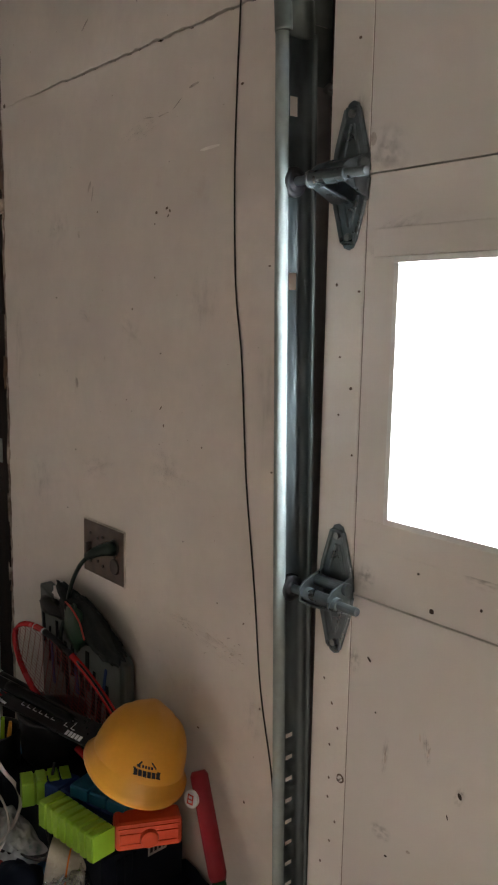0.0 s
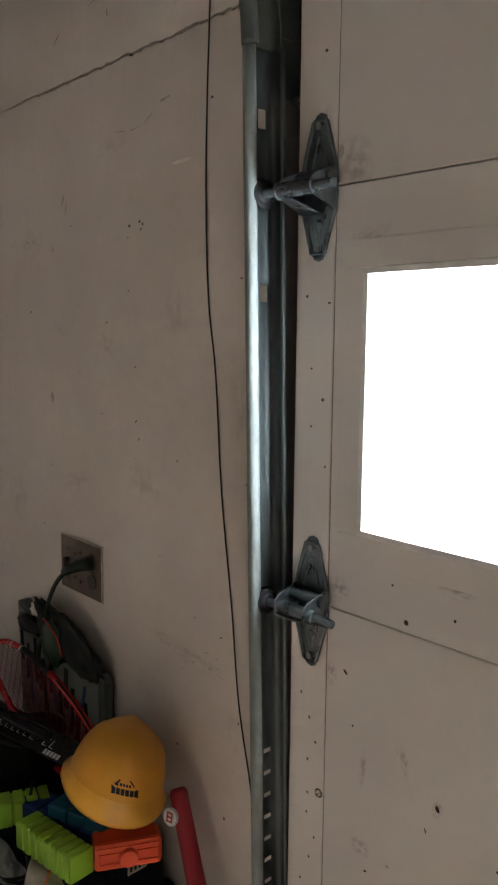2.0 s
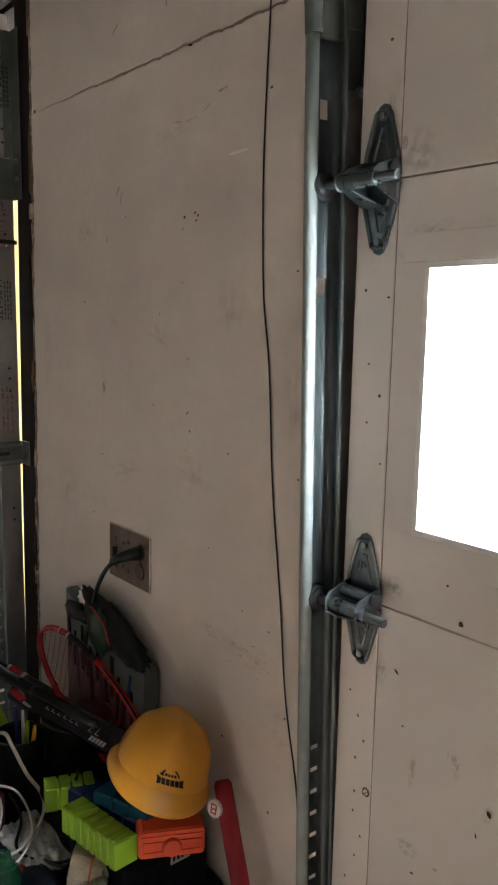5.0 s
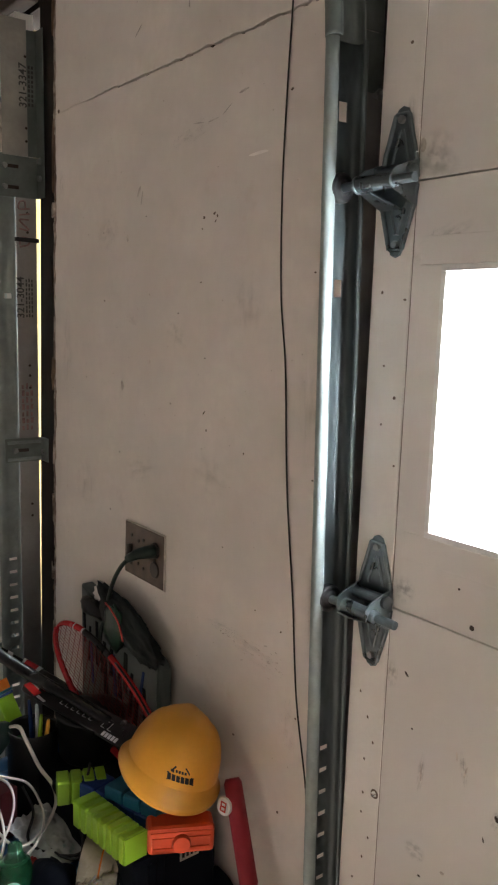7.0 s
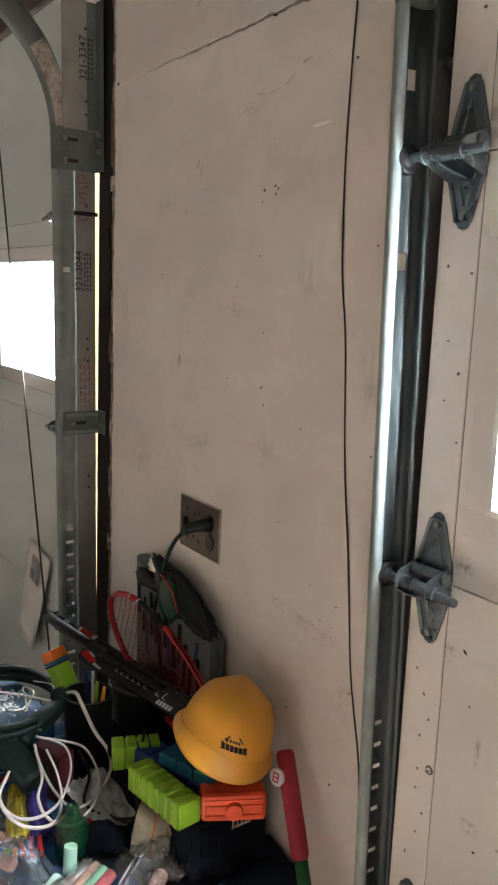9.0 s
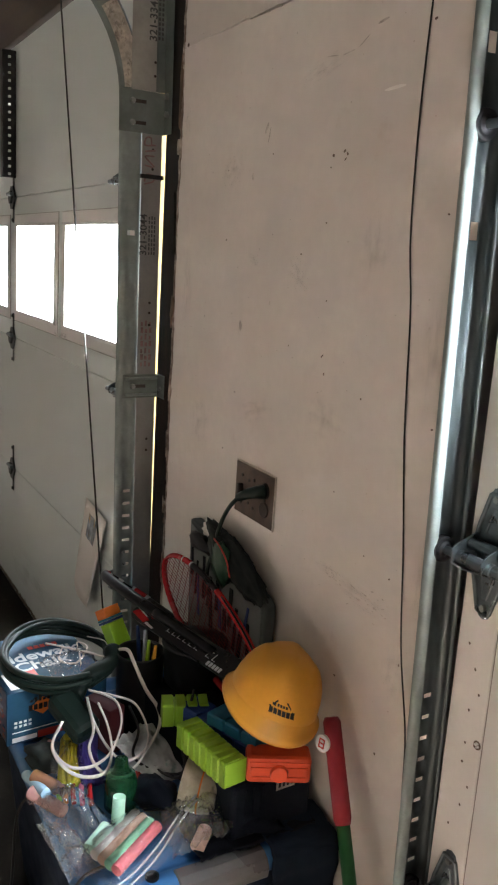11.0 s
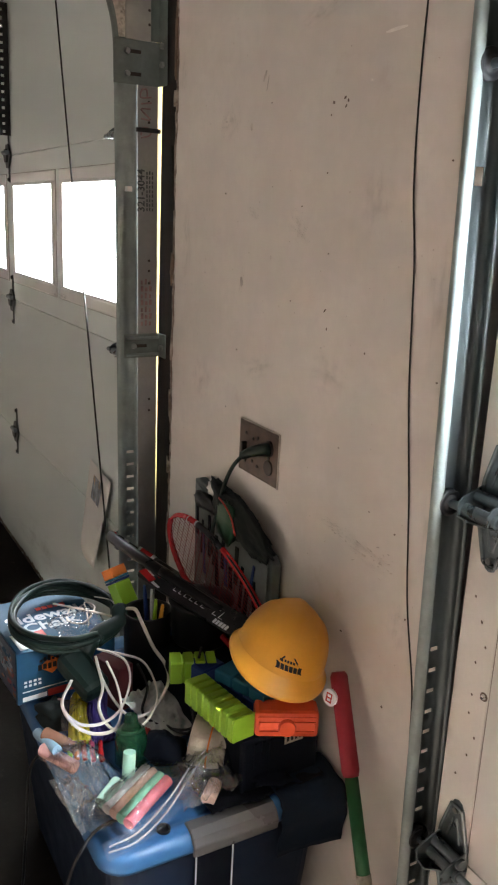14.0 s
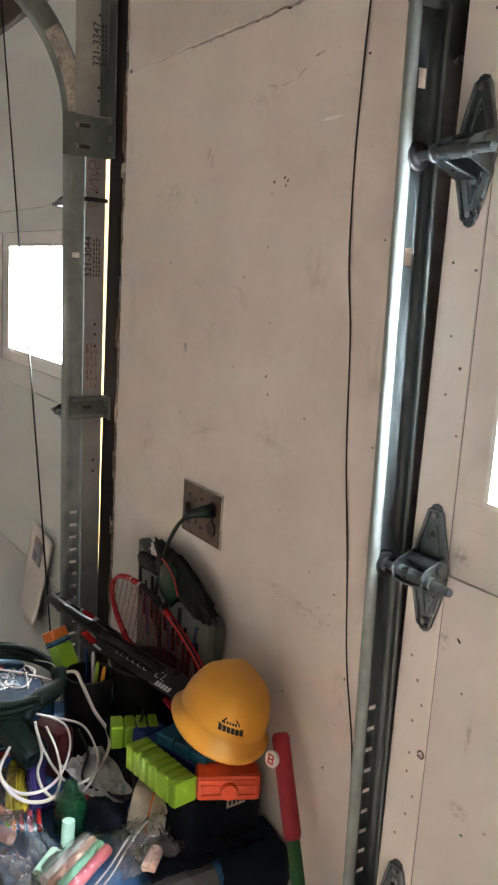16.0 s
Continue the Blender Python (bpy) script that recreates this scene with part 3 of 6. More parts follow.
for x, z, w in ((0.046, 0.020, 0.017), (0.046, -0.020, 0.017)):
    r = bmesh.new()
    cyl(r, (x, -0.0035, z), (x, -0.0075, z), w, w * 0.95, seg=24)
    part("receptacle", r, M_RECEPT, plate, "dark brown receptacle face", bevel=0.001)
part("toggle_switch", boxes((-0.053, -0.046, -0.016, -0.004, -0.010, 0.012)), M_RECEPT, plate, bevel=0.002)
for x, z in ((-0.049, 0.030), (-0.049, -0.030), (0.0, 0.030), (0.0, -0.030), (0.0, 0.005), (0.046, 0.0), (-0.02, 0.024), (-0.02, -0.024)):
    r = bmesh.new()
    cyl(r, (x, -0.004, z), (x, -0.0062, z), 0.0035, seg=10)
    part("screw", r, M_RECEPT, plate)

cord = empty("power_cord", pose(0, 0, 0), "dark green power cord plugged into the worn outlet", "cord")
r = bmesh.new()
tube(r, [(0.124, -0.009, 0.967), (0.122, -0.026, 0.967), (0.112, -0.042, 0.962), (0.094, -0.050, 0.950)], 0.0128, 12, taper=lambda t: 1.15 - 0.5 * t)
part("plug", r, M_PLUG, cord, "moulded dark green plug", smooth=True)
r = bmesh.new()
tube(r, smoothed([(0.097, -0.049, 0.952), (0.070, -0.053, 0.926), (0.036, -0.050, 0.888), (0.010, -0.047, 0.846), (-0.008, -0.044, 0.800), (-0.012, -0.055, 0.76), (-0.004, -0.06, 0.70)]), 0.0045, 8)
part("cable", r, M_PLUG, cord, smooth=True)

# thin black wire that hangs over the board
wire = bmesh.new()
tube(wire, smoothed([(0.508, -0.0022, 2.61), (0.496, -0.0022, 2.10), (0.489, -0.0022, 1.89), (0.484, -0.0022, 1.780), (0.481, -0.0022, 1.632), (0.488, -0.0022, 1.470), (0.506, -0.0022, 1.356), (0.522, -0.0022, 1.169),
                     (0.548, -0.0022, 0.990), (0.574, -0.008, 0.838), (0.609, -0.011, 0.704), (0.618, -0.011, 0.60)]), 0.0014, 6)
tagged(part("hanging_wire", wire, M_BLACK, smooth=True), "thin black wire hanging over the painted pier", "wire")
lift = bmesh.new()
tube(lift, smoothed([(0.712, -0.018, 2.0), (0.711, -0.020, 1.70), (0.712, -0.022, 1.50), (0.716, -0.024, 1.42), (0.722, -0.024, 1.32), (0.7215, -0.024, 1.20), (0.719, -0.022, 1.10), (0.716, -0.02, 1.04)]), 0.0016, 6)
tagged(part("lift_cable", lift, M_CABLEW, smooth=True), "slack pale steel lift cable beside the track", "cable")


def dabs(name, material, spots, y, label, kind="hole"):
    """Small chips and scuffs, each an uneven flake on the surface: x, z, half width, half height, lean."""
    bm = bmesh.new()
    for i, (x, z, w, h, lean) in enumerate(spots):
        n = 9
        ring = []
        for k in range(n):
            a = 2 * math.pi * k / n
            q = 1 + 0.30 * noise.noise((i * 3.7, k * 1.9, w * 900))
            u, v = 0.8 * w * q * math.cos(a), 0.7 * h * q * math.sin(a)
            ring.append((x + u * math.cos(lean) - v * math.sin(lean), z + u * math.sin(lean) + v * math.cos(lean)))
        prism(bm, ring, 0.0, 0.0006, Matrix.Translation((0, y, 0)) @ TO_WALL)
    return tagged(part(name, bm, material), label, "marks", kind="stuff")


dabs("wall_holes", M_NAIL, [(0.264, 1.602, .004, .004, 0), (0.296, 1.607, .0045, .003, .5), (0.305, 1.602, .003, .004, .2), (0.300, 1.594, .004, .002, .7), (0.259, 1.583, .0022, .002, 0), (-0.114, 1.459, .003, .0025, 0), (0.185, 1.436, .0025, .002, 0),
     (0.259, 1.491, .002, .002, 0), (0.278, 1.358, .003, .0015, .2), (0.164, 1.266, .002, .002, 0), (0.279, 1.261, .006, .0018, .8), (0.288, 1.230, .0018, .004, 0), (-0.038, 1.143, .003, .002, 0), (-0.077, 1.011, .0025, .002, 0),
     (0.402, 1.205, .002, .003, 0), (0.494, 1.771, .004, .003, .2), (-0.352, 1.886, .006, .007, .4), (0.565, 1.50, .003, .002, 0), (0.58, 1.19, .003, .002, .3), (0.45, 0.945, .002, .0018, 0), (0.52, 0.93, .003, .002, .5), (0.40, 0.70, .004, .002, 0),
     (-0.12, 1.60, .0018, .0018, 0), (0.06, 1.62, .0018, .002, 0), (-0.2, 1.29, .0018, .0018, 0), (0.53, 0.62, .003, .003, 0), (0.565, 0.80, .002, .003, 0), (0.35, 1.03, .0018, .0018, 0)], -0.0004, "small dark nail holes and chips in the paint")
dabs("wall_scuffs", M_SMUDGE, [(0.24, 1.764, .02, .0016, -.1), (0.285, 1.762, .02, .0014, .1), (0.325, 1.772, .018, .0012, .5), (0.372, 1.793, .018, .003, .15), (-0.03, 1.285, .007, .014, .2), (0.03, 1.67, .004, .018, -.5), (-0.014, 1.583, .006, .01, .1),
     (0.084, 1.34, .003, .006, .1), (0.041, 1.655, .002, .02, -.25),      (0.02, 1.97, .02, .002, .6), (0.15, 2.0, .016, .002, .2), (0.20, 1.97, .002, .012, .1)], -0.0003, "faint grey scuffs on the painted board")
specks = [(random.uniform(0.33, 0.53), random.gauss(0.875, 0.014), random.uniform(0.0015, 0.006), random.uniform(0.0006, 0.0016), random.uniform(-0.4, 0.4)) for _ in range(34)]
specks += [(random.uniform(-0.34, 0.64), random.uniform(0.65, 2.1), random.uniform(0.0008, 0.0022), random.uniform(0.0008, 0.002), 0) for _ in range(120)]
dabs("wall_specks", mat("grey_speck", (0.62, 0.55, 0.49), 0.8, var=0.2, scale=60), specks, -0.00025, "fine grey specks scattered over the painted board")
M_PALE = mat("bare_plaster_patch", (0.88, 0.84, 0.79), 0.7, var=0.05, scale=40)
dabs("pale_patch", M_PALE, [(0.415, 1.690, .036, .0035, .03)], -0.0003, "pale filled scratch on the board")
dabs("door_marks", M_NAIL, [(0.749, 1.467, .0022, .003, 0), (0.788, 1.458, .003, .002, 0), (0.759, 1.375, .0022, .0018, 0), (0.780, 1.336, .003, .003, 0), (0.751, 0.934, .0018, .003, .4), (0.767, 0.903, .0018, .0035, .4), (0.779, 0.871, .0018, .003, .4),
     (0.765, 0.842, .0018, .003, .4), (0.766, 0.793, .0018, .003, .4), (0.765, 0.764, .0018, .003, .4), (0.780, 0.733, .0018, .003, .4), (0.771, 0.700, .0018, .003, .4), (0.755, 0.66, .002, .003, .3), (0.775, 1.76, .003, .003, 0), (0.762, 1.83, .002, .002, 0), (0.78, 1.88, .002, .002, 0), (0.752, 1.60, .002, .002, 0), (0.76, 1.30, .002, .002, 0), (0.786, 1.25, .002, .002, 0)],
     -0.0475, "small screw holes down the door's end stile")
dabs("door_chips", M_HOLE, [(0.922, 1.079, .004, .005, .2), (0.977, 0.866, .0032, .006, .5), (0.843, 0.919, .0016, .002, 0), (0.828, 0.987, .005, .0025, -.7), (0.961, 0.831, .001, .005, .3), (1.06, 0.83, .003, .003, 0), (0.90, 1.12, .002, .002, 0), (0.99, 1.10, .002, .003, 0), (0.87, 0.73, .003, .002, 0)], -0.0455, "dark chips and rust marks on the door face")
dabs("door_scuffs", M_SMUDGE, [(0.862, 0.867, .002, .014, .05), (0.929, 0.900, .0015, .012, -.25), (0.915, 0.915, .0015, .008, .1), (0.906, 0.755, .004, .003, 0), (0.80, 1.64, .006, .012, 0), (0.838, 1.527, .012, .002, .1), (0.86, 1.531, .008, .0025, .5), (0.83, 1.512, .003, .008, .2)], -0.0454, "faint scuffs on the door face")
s_ = bmesh.new()
cyl(s_, (0.787, -0.047, 0.801), (0.787, -0.0515, 0.801), 0.0042, 0.003, seg=12)
part("screw_rust", cyl(bmesh.new(), (0.787, -0.0468, 0.801), (0.787, -0.0476, 0.801), 0.0066, seg=12), M_NAIL, door_r, "brown rust ring")
part("stile_screw", s_, mat("bright_screw", (0.75, 0.74, 0.7), 0.25, 0.95, var=0.1, scale=60), door_r, "rust-ringed bright screw head")


# soft grease and dirt smears
def stain_material(name, colour, most):
    m = mat(name, colour, 0.75, var=0.2, scale=3, bump=0)
    N, L = m.node_tree.nodes, m.node_tree.links
    tc, ball, spot = N.new("ShaderNodeTexCoord"), N.new("ShaderNodeTexGradient"), N.new("ShaderNodeTexNoise")
    ball.gradient_type = "SPHERICAL"
    spot.inputs["Scale"].default_value, spot.inputs["Detail"].default_value = 2.2, 6.0
    rise, mul, cap = N.new("ShaderNodeMapRange"), N.new("ShaderNodeMath"), N.new("ShaderNodeMath")
    for k, v in zip((1, 2, 3, 4), (0.42, 0.68, 0.0, 1.0)):
        rise.inputs[k].default_value = v
    mul.operation = cap.operation = "MULTIPLY"
    cap.inputs[1].default_value = most
    info, shift = N.new("ShaderNodeObjectInfo"), N.new("ShaderNodeVectorMath")
    shift.operation = "ADD"
    L.new(tc.outputs["Object"], ball.inputs[0])
    L.new(tc.outputs["Object"], shift.inputs[0])
    L.new(info.outputs["Location"], shift.inputs[1])
    L.new(shift.outputs[0], spot.inputs["Vector"])
    L.new(spot.outputs["Fac"], rise.inputs[0])
    L.new(ball.outputs["Fac"], mul.inputs[0])
    L.new(rise.outputs[0], mul.inputs[1])
    L.new(mul.outputs[0], cap.inputs[0])
    L.new(cap.outputs[0], N["Principled BSDF"].inputs["Alpha"])
    return m


M_GREASEMARK = stain_material("grease_smear", (0.05, 0.05, 0.052), 0.55)
M_DUSTMARK = stain_material("brown_dust_smear", (0.33, 0.26, 0.21), 0.22)


def smear(x, z, w, h, lean, y, material, parent):
    bm = bmesh.new()
    bm.faces.new([bm.verts.new((math.cos(2 * math.pi * k / 20), 0, math.sin(2 * math.pi * k / 20))) for k in range(20)])
    ob = part("smear", bm, material, parent)
    ob.matrix_local = Matrix.Translation((x, y, z)) @ pose(0, 0, 0, 0, lean, 0) @ Matrix.Diagonal((w, 1, h, 1))
    return ob


for x, z, w, h, lean in ((0.822, 1.625, 0.040, 0.032, 20), (0.835, 1.525, 0.055, 0.016, -25), (0.822, 1.513, 0.014, 0.030, 15), (0.838, 1.503, 0.012, 0.010, 0), (0.86, 1.515, 0.05, 0.010, 0), (0.815, 1.095, 0.020, 0.020, 0),
                         (0.90, 1.145, 0.05, 0.010, 5), (0.99, 1.135, 0.03, 0.012, 0), (0.862, 0.868, 0.006, 0.030, 5), (0.926, 0.905, 0.006, 0.024, -12), (0.977, 0.866, 0.008, 0.016, 20), (0.86, 0.76, 0.020, 0.014, 0)):
    smear(x, z, w, h, lean, -0.0462, M_GREASEMARK, door_r)
for x, z, w, h, lean in ((0.780, 1.67, 0.012, 0.03, 0), (0.805, 0.98, 0.012, 0.02, 0)):
    smear(x, z, w, h, lean, -0.0480, M_GREASEMARK, door_r)
for x, z, w, h, lean in ((-0.635, 1.515, 0.045, 0.012, 0), (-0.62, 1.150, 0.05, 0.012, 8), (-1.115, 1.145, 0.05, 0.014, 5), (-0.612, 1.33, 0.008, 0.14, 0), (-1.135, 1.33, 0.010, 0.15, 0), (-1.18, 1.14, 0.07, 0.012, 5), (-1.82, 1.62, 0.03, 0.03, 0), (-1.80, 0.55, 0.03, 0.05, 0),
                         (-0.9, 0.18, 0.28, 0.10, 6), (-1.5, 0.16, 0.4, 0.10, 0), (-0.75, 0.42, 0.10, 0.16, 0)):
    smear(x, z, w, h, lean, -0.0502, M_GREASEMARK if z > 0.5 else M_DUSTMARK, door_l)
for x, z, w, h, lean in ((0.44, 0.872, 0.10, 0.022, 6), (0.35, 0.885, 0.05, 0.012, 0), (0.55, 0.78, 0.03, 0.05, 0), (-0.335, 1.72, 0.02, 0.05, 0), (-0.03, 1.285, 0.012, 0.03, 10), (0.01, 1.42, 0.03, 0.012, 20), (-0.30, 1.35, 0.03, 0.10, 0), (0.18, 1.40, 0.05, 0.03, 30),
                         (0.60, 0.95, 0.04, 0.09, 0), (-0.10, 1.60, 0.06, 0.04, -20), (0.30, 1.15, 0.07, 0.05, 15), (0.05, 1.12, 0.08, 0.03, -12), (0.57, 1.30, 0.04, 0.12, 0), (0.22, 1.75, 0.08, 0.02, -10), (-0.2, 1.05, 0.06, 0.07, 0), (0.40, 1.45, 0.05, 0.06, 0)):
    smear(x, z, w, h, lean, -0.0009, M_DUSTMARK, lower_board)


# ---- details by the west door ----
def yz_text(words, size, y, z, parent, name="stencil_text"):
    """Print on the track's side, reading upwards, facing east."""
    return text_part(name, words, size, M_PRINT, parent, Matrix(((0, 0, 1, XL + 0.0056), (0, -1, 0, y), (1, 0, 0, z), (0, 0, 0, 1))), depth=0.0002, bold=0.0004)


yz_text("321-3044", 0.026, -0.050, 1.465, track_l)
for k in range(3):
    bars = bmesh.new()
    for q in range(9):
        z0 = 1.418 + q * 0.0105
        box(bars, XL + 0.0047, XL + 0.0054, -0.037 + 0.007 * k, -0.0335 + 0.007 * k, z0, z0 + 0.0065 + 0.002 * ((q * 7 + k) % 2))
    part("stencil_bar", bars, M_PRINT, track_l, "blurred line of stencilled print")["kind"] = "stuff"
up = yz_text("321-3347", 0.026, -0.036, 1.955, track_l)
up.location.x = XL + 0.0082
bars = bmesh.new()
for k in range(2):
    for q in range(9):
        box(bars, XL + 0.0079, XL + 0.0083, -0.024 + 0.008 * k, -0.019 + 0.008 * k, 1.91 + q * 0.0105, 1.917 + q * 0.0105)
part("stencil_bar", bars, M_PRINT, track_l, "blurred line of stencilled print")["kind"] = "stuff"
M_INKR = mat("faded_red_ink", (0.33, 0.20, 0.20), 0.8, var=0.3, scale=60)
bars = bmesh.new()
for q in range(7):
    for w in range(3):
        box(bars, XL + 0.0047, XL + 0.0052, -0.052 + 0.011 * w, -0.047 + 0.011 * w + 0.002 * (q % 2), 1.14 + q * 0.017, 1.150 + q * 0.017 + 0.004 * ((q + w) % 2))
for pts in ([(-0.05, 1.585), (-0.028, 1.592), (-0.026, 1.605), (-0.046, 1.607), (-0.05, 1.59)], [(-0.05, 1.628), (-0.026, 1.626), (-0.05, 1.648), (-0.026, 1.650)],
            [(-0.05, 1.660), (-0.024, 1.664)], [(-0.024, 1.676), (-0.05, 1.674), (-0.048, 1.690), (-0.036, 1.692), (-0.034, 1.676)]):
    tube(bars, smoothed([(XL + 0.0046, a, b) for a, b in pts], 4), 0.0021, 6)
part("stencil_bar", bars, M_INKR, track_l, "faded reddish print")["kind"] = "stuff"
for z in (1.665, 1.62, 1.30, 1.275, 1.245, 0.95, 0.92, 1.86, 1.83, 2.02):
    r = bmesh.new()
    cyl(r, (XL + 0.0045 if z < 1.8 else XL + 0.007, -0.030, z), (XL + 0.0054 if z < 1.8 else XL + 0.0083, -0.030, z), 0.0032, seg=10)
    part("punched_hole", r, M_HOLE, track_l)
# worn paper sticker on the bend
M_STICK = mat("worn_sticker_paper", (0.55, 0.50, 0.43), 0.8, var=0.25, scale=60, dirt=(0.12, 0.10, 0.09), dirt_at=0.52, dirt_scale=45)
bm = bmesh.new()
ty, R = DOOR_Y - 0.038, 0.34
sheet(bm, [(XL + 0.0045, -0.020), (XL + 0.0045, 0.020)], [(ty - R + R * math.cos(a), 1.775 + R * math.sin(a), math.cos(a), math.sin(a)) for a in np.linspace(0.07, 0.62, 12)])
part("sticker", bm, M_STICK, track_l, "torn pale paper sticker with unreadable print", solid=0.0006)
# black clip and roller bracket in the gap above the window line
tagged(part("latch_bar", boxes((-0.475, -0.452, -0.066, -0.006, 1.597, 1.607)), M_STEELB, bevel=0.001), "short black latch bar in the track gap", "latch")

# cord hanging down in front of the west door
r = bmesh.new()
tube(r, [(-1.062, -0.10, 2.24), (-1.004, -0.10, 2.039), (-0.858, -0.10, 1.503), (-0.743, -0.10, 1.155), (-0.545, -0.10, 0.448), (-0.505, -0.10, 0.30)], 0.0028, 6)
tagged(part("hanging_rope", r, M_BLACK, smooth=True), "dark rope strung down in front of the door", "rope")

# punched angle strap
strap = empty("perforated_angle", pose(0, 0, 0), "black punched steel angle hanging before the door", "bracket")
bm = bmesh.new()
gy, gz = [-0.100, -0.081, -0.071, -0.052], [1.665 + 0.009 * i for i in range(50)]
for i in range(49):
    for j in range(3):
        if not (j == 1 and i % 3 == 1):
            bm.faces.new([bm.verts.new(p) for p in ((-1.741, gy[j], gz[i]), (-1.741, gy[j + 1], gz[i]), (-1.741, gy[j + 1], gz[i + 1]), (-1.741, gy[j], gz[i + 1]))])
bmesh.ops.remove_doubles(bm, verts=bm.verts, dist=1e-5)
part("punched_leg", bm, M_STEELB, strap, solid=0.002)
part("plain_leg", boxes((-1.775, -1.743, -0.102, -0.100, 1.665, 2.106)), M_STEELB, strap)
part("cross_bar", boxes((-2.7, -1.76, -0.10, -0.088, 2.055, 2.085)), M_STEELB, strap, "dark level bar that holds the strap")

# child's drawing sheet on the door
M_PAPER = mat("white_paper", (0.80, 0.77, 0.73), 0.8, var=0.04, scale=12, bump=0.05)
M_PIC = mat("printed_picture", (0.30, 0.33, 0.38), 0.7, var=0.5, scale=45, dirt=(0.55, 0.33, 0.12), dirt_at=0.52, dirt_scale=40)
sheet_ob = empty("paper_sheet", pose(0, 0, 0), "curling white paper sheet stuck on the door", "paper")
bm = bmesh.new()
nx, nz = 8, 10
A, B_, C_, D_ = Vector((-0.850, -0.052, 0.680)), Vector((-0.655, -0.056, 0.662)), Vector((-0.925, -0.062, 0.385)), Vector((-0.755, -0.075, 0.360))
g = [[bm.verts.new(A.lerp(B_, i / nx).lerp(C_.lerp(D_, i / nx), j / nz) + Vector((0, -0.012 * math.sin(3 * i / nx) * (j / nz) ** 2, 0.0))) for i in range(nx + 1)] for j in range(nz + 1)]
for j in range(nz):
    for i in range(nx):
        bm.faces.new((g[j][i], g[j][i + 1], g[j + 1][i + 1], g[j + 1][i]))
part("sheet", bm, M_PAPER, sheet_ob, smooth=True, solid=0.0006)
bm = bmesh.new()
q = [A.lerp(B_, a).lerp(C_.lerp(D_, a), c) + Vector((0, -0.0035 - 0.012 * math.sin(3 * a) * c * c, 0)) for a, c in ((0.30, 0.10), (0.72, 0.10), (0.72, 0.36), (0.30, 0.36))]
bm.faces.new([bm.verts.new(p) for p in q])
part("picture", bm, M_PIC, sheet_ob, "small blue and orange printed picture", solid=0.0004)
# rotted dirt band at the foot of the west door
M_ROT = mat("rusted_foot", (0.16, 0.12, 0.09), 0.9, var=0.4, scale=20, bump=0.4)
spots = [(-0.6 - 0.024 * i, 0.012 + 0.014 * abs(noise.noise((i * 0.7, 0, 3))), 0.016, 0.012 + 0.02 * abs(noise.noise((i * 0.37, 5, 3))), 0.3 * noise.noise((i, 1, 1))) for i in range(90)]
dabs("door_foot_rust", M_ROT, spots, -0.0456, "rust and dirt along the foot of the door")
pin = bmesh.new()
cyl(pin, (0.700, -0.030, 1.716), (0.742, -0.030, 1.718), 0.0042, seg=10)
cyl(pin, (0.706, -0.030, 1.716), (0.710, -0.030, 1.716), 0.008, seg=6)
tagged(part("anchor_bolt", pin, M_BOLT), "small bright anchor bolt between track and door", "bolt")


# ---- tote and the things on it ----
def plastic(name, c, rough=0.38, **k):
    return mat(name, c, rough, var=0.06, scale=14, fine=180, bump=0.04, **k)


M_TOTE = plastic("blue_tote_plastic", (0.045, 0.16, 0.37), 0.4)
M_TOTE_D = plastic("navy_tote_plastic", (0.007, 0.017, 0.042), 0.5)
M_LATCH = plastic("grey_latch_plastic", (0.13, 0.12, 0.115), 0.3)
M_YEL = plastic("yellow_hat_plastic", (0.78, 0.345, 0.035), 0.42)
M_LIME = plastic("lime_plastic", (0.31, 0.55, 0.035), 0.4)
M_RED = plastic("red_orange_plastic", (0.88, 0.105, 0.035), 0.42)
M_BLUE = plastic("deep_blue_plastic", (0.012, 0.045, 0.20), 0.4)
M_TEAL = plastic("teal_plastic", (0.02, 0.16, 0.27), 0.4)
M_BAT = plastic("dark_red_foam", (0.33, 0.016, 0.03), 0.5)
M_GRN = plastic("green_shaft", (0.02, 0.13, 0.04), 0.35)
M_BLK = plastic("black_plastic", (0.010, 0.010, 0.011), 0.45)
M_CORDG = plastic("dark_green_cord", (0.008, 0.020, 0.016), 0.55, spec=0.3)
M_CORDW = plastic("white_cord", (0.72, 0.66, 0.60), 0.4)
M_CASE = plastic("dark_case", (0.005, 0.007, 0.013), 0.7, spec=0.15)
M_CARD = mat("printed_blue_card", (0.022, 0.085, 0.155), 0.6, spec=0.2, var=0.15, scale=8, fine=60, bump=0.02, dirt=(0.01, 0.05, 0.16), dirt_at=0.55, dirt_scale=9)
M_CARD_D = mat("printed_dark_card", (0.03, 0.05, 0.10), 0.35, var=0.3, scale=20, bump=0.02, dirt=(0.28, 0.10, 0.05), dirt_at=0.56, dirt_scale=18)
M_WHITE = plastic("white_print", (0.78, 0.80, 0.82), 0.5)
M_ORANGE = plastic("orange_print", (0.80, 0.20, 0.03), 0.5)
M_REDP = plastic("red_print", (0.55, 0.05, 0.04), 0.5)
M_FILM = bpy.data.materials.new("clear_bag_film")
M_FILM.use_nodes = True
fn, fl = M_FILM.node_tree.nodes, M_FILM.node_tree.links
fn.remove(fn["Principled BSDF"])
f_mix, f_clear, f_gloss, f_fres = (fn.new("ShaderNode" + k) for k in ("MixShader", "BsdfTransparent", "BsdfGlossy", "Fresnel"))
f_noise, f_bump, f_more = fn.new("ShaderNodeTexNoise"), fn.new("ShaderNodeBump"), fn.new("ShaderNodeMath")
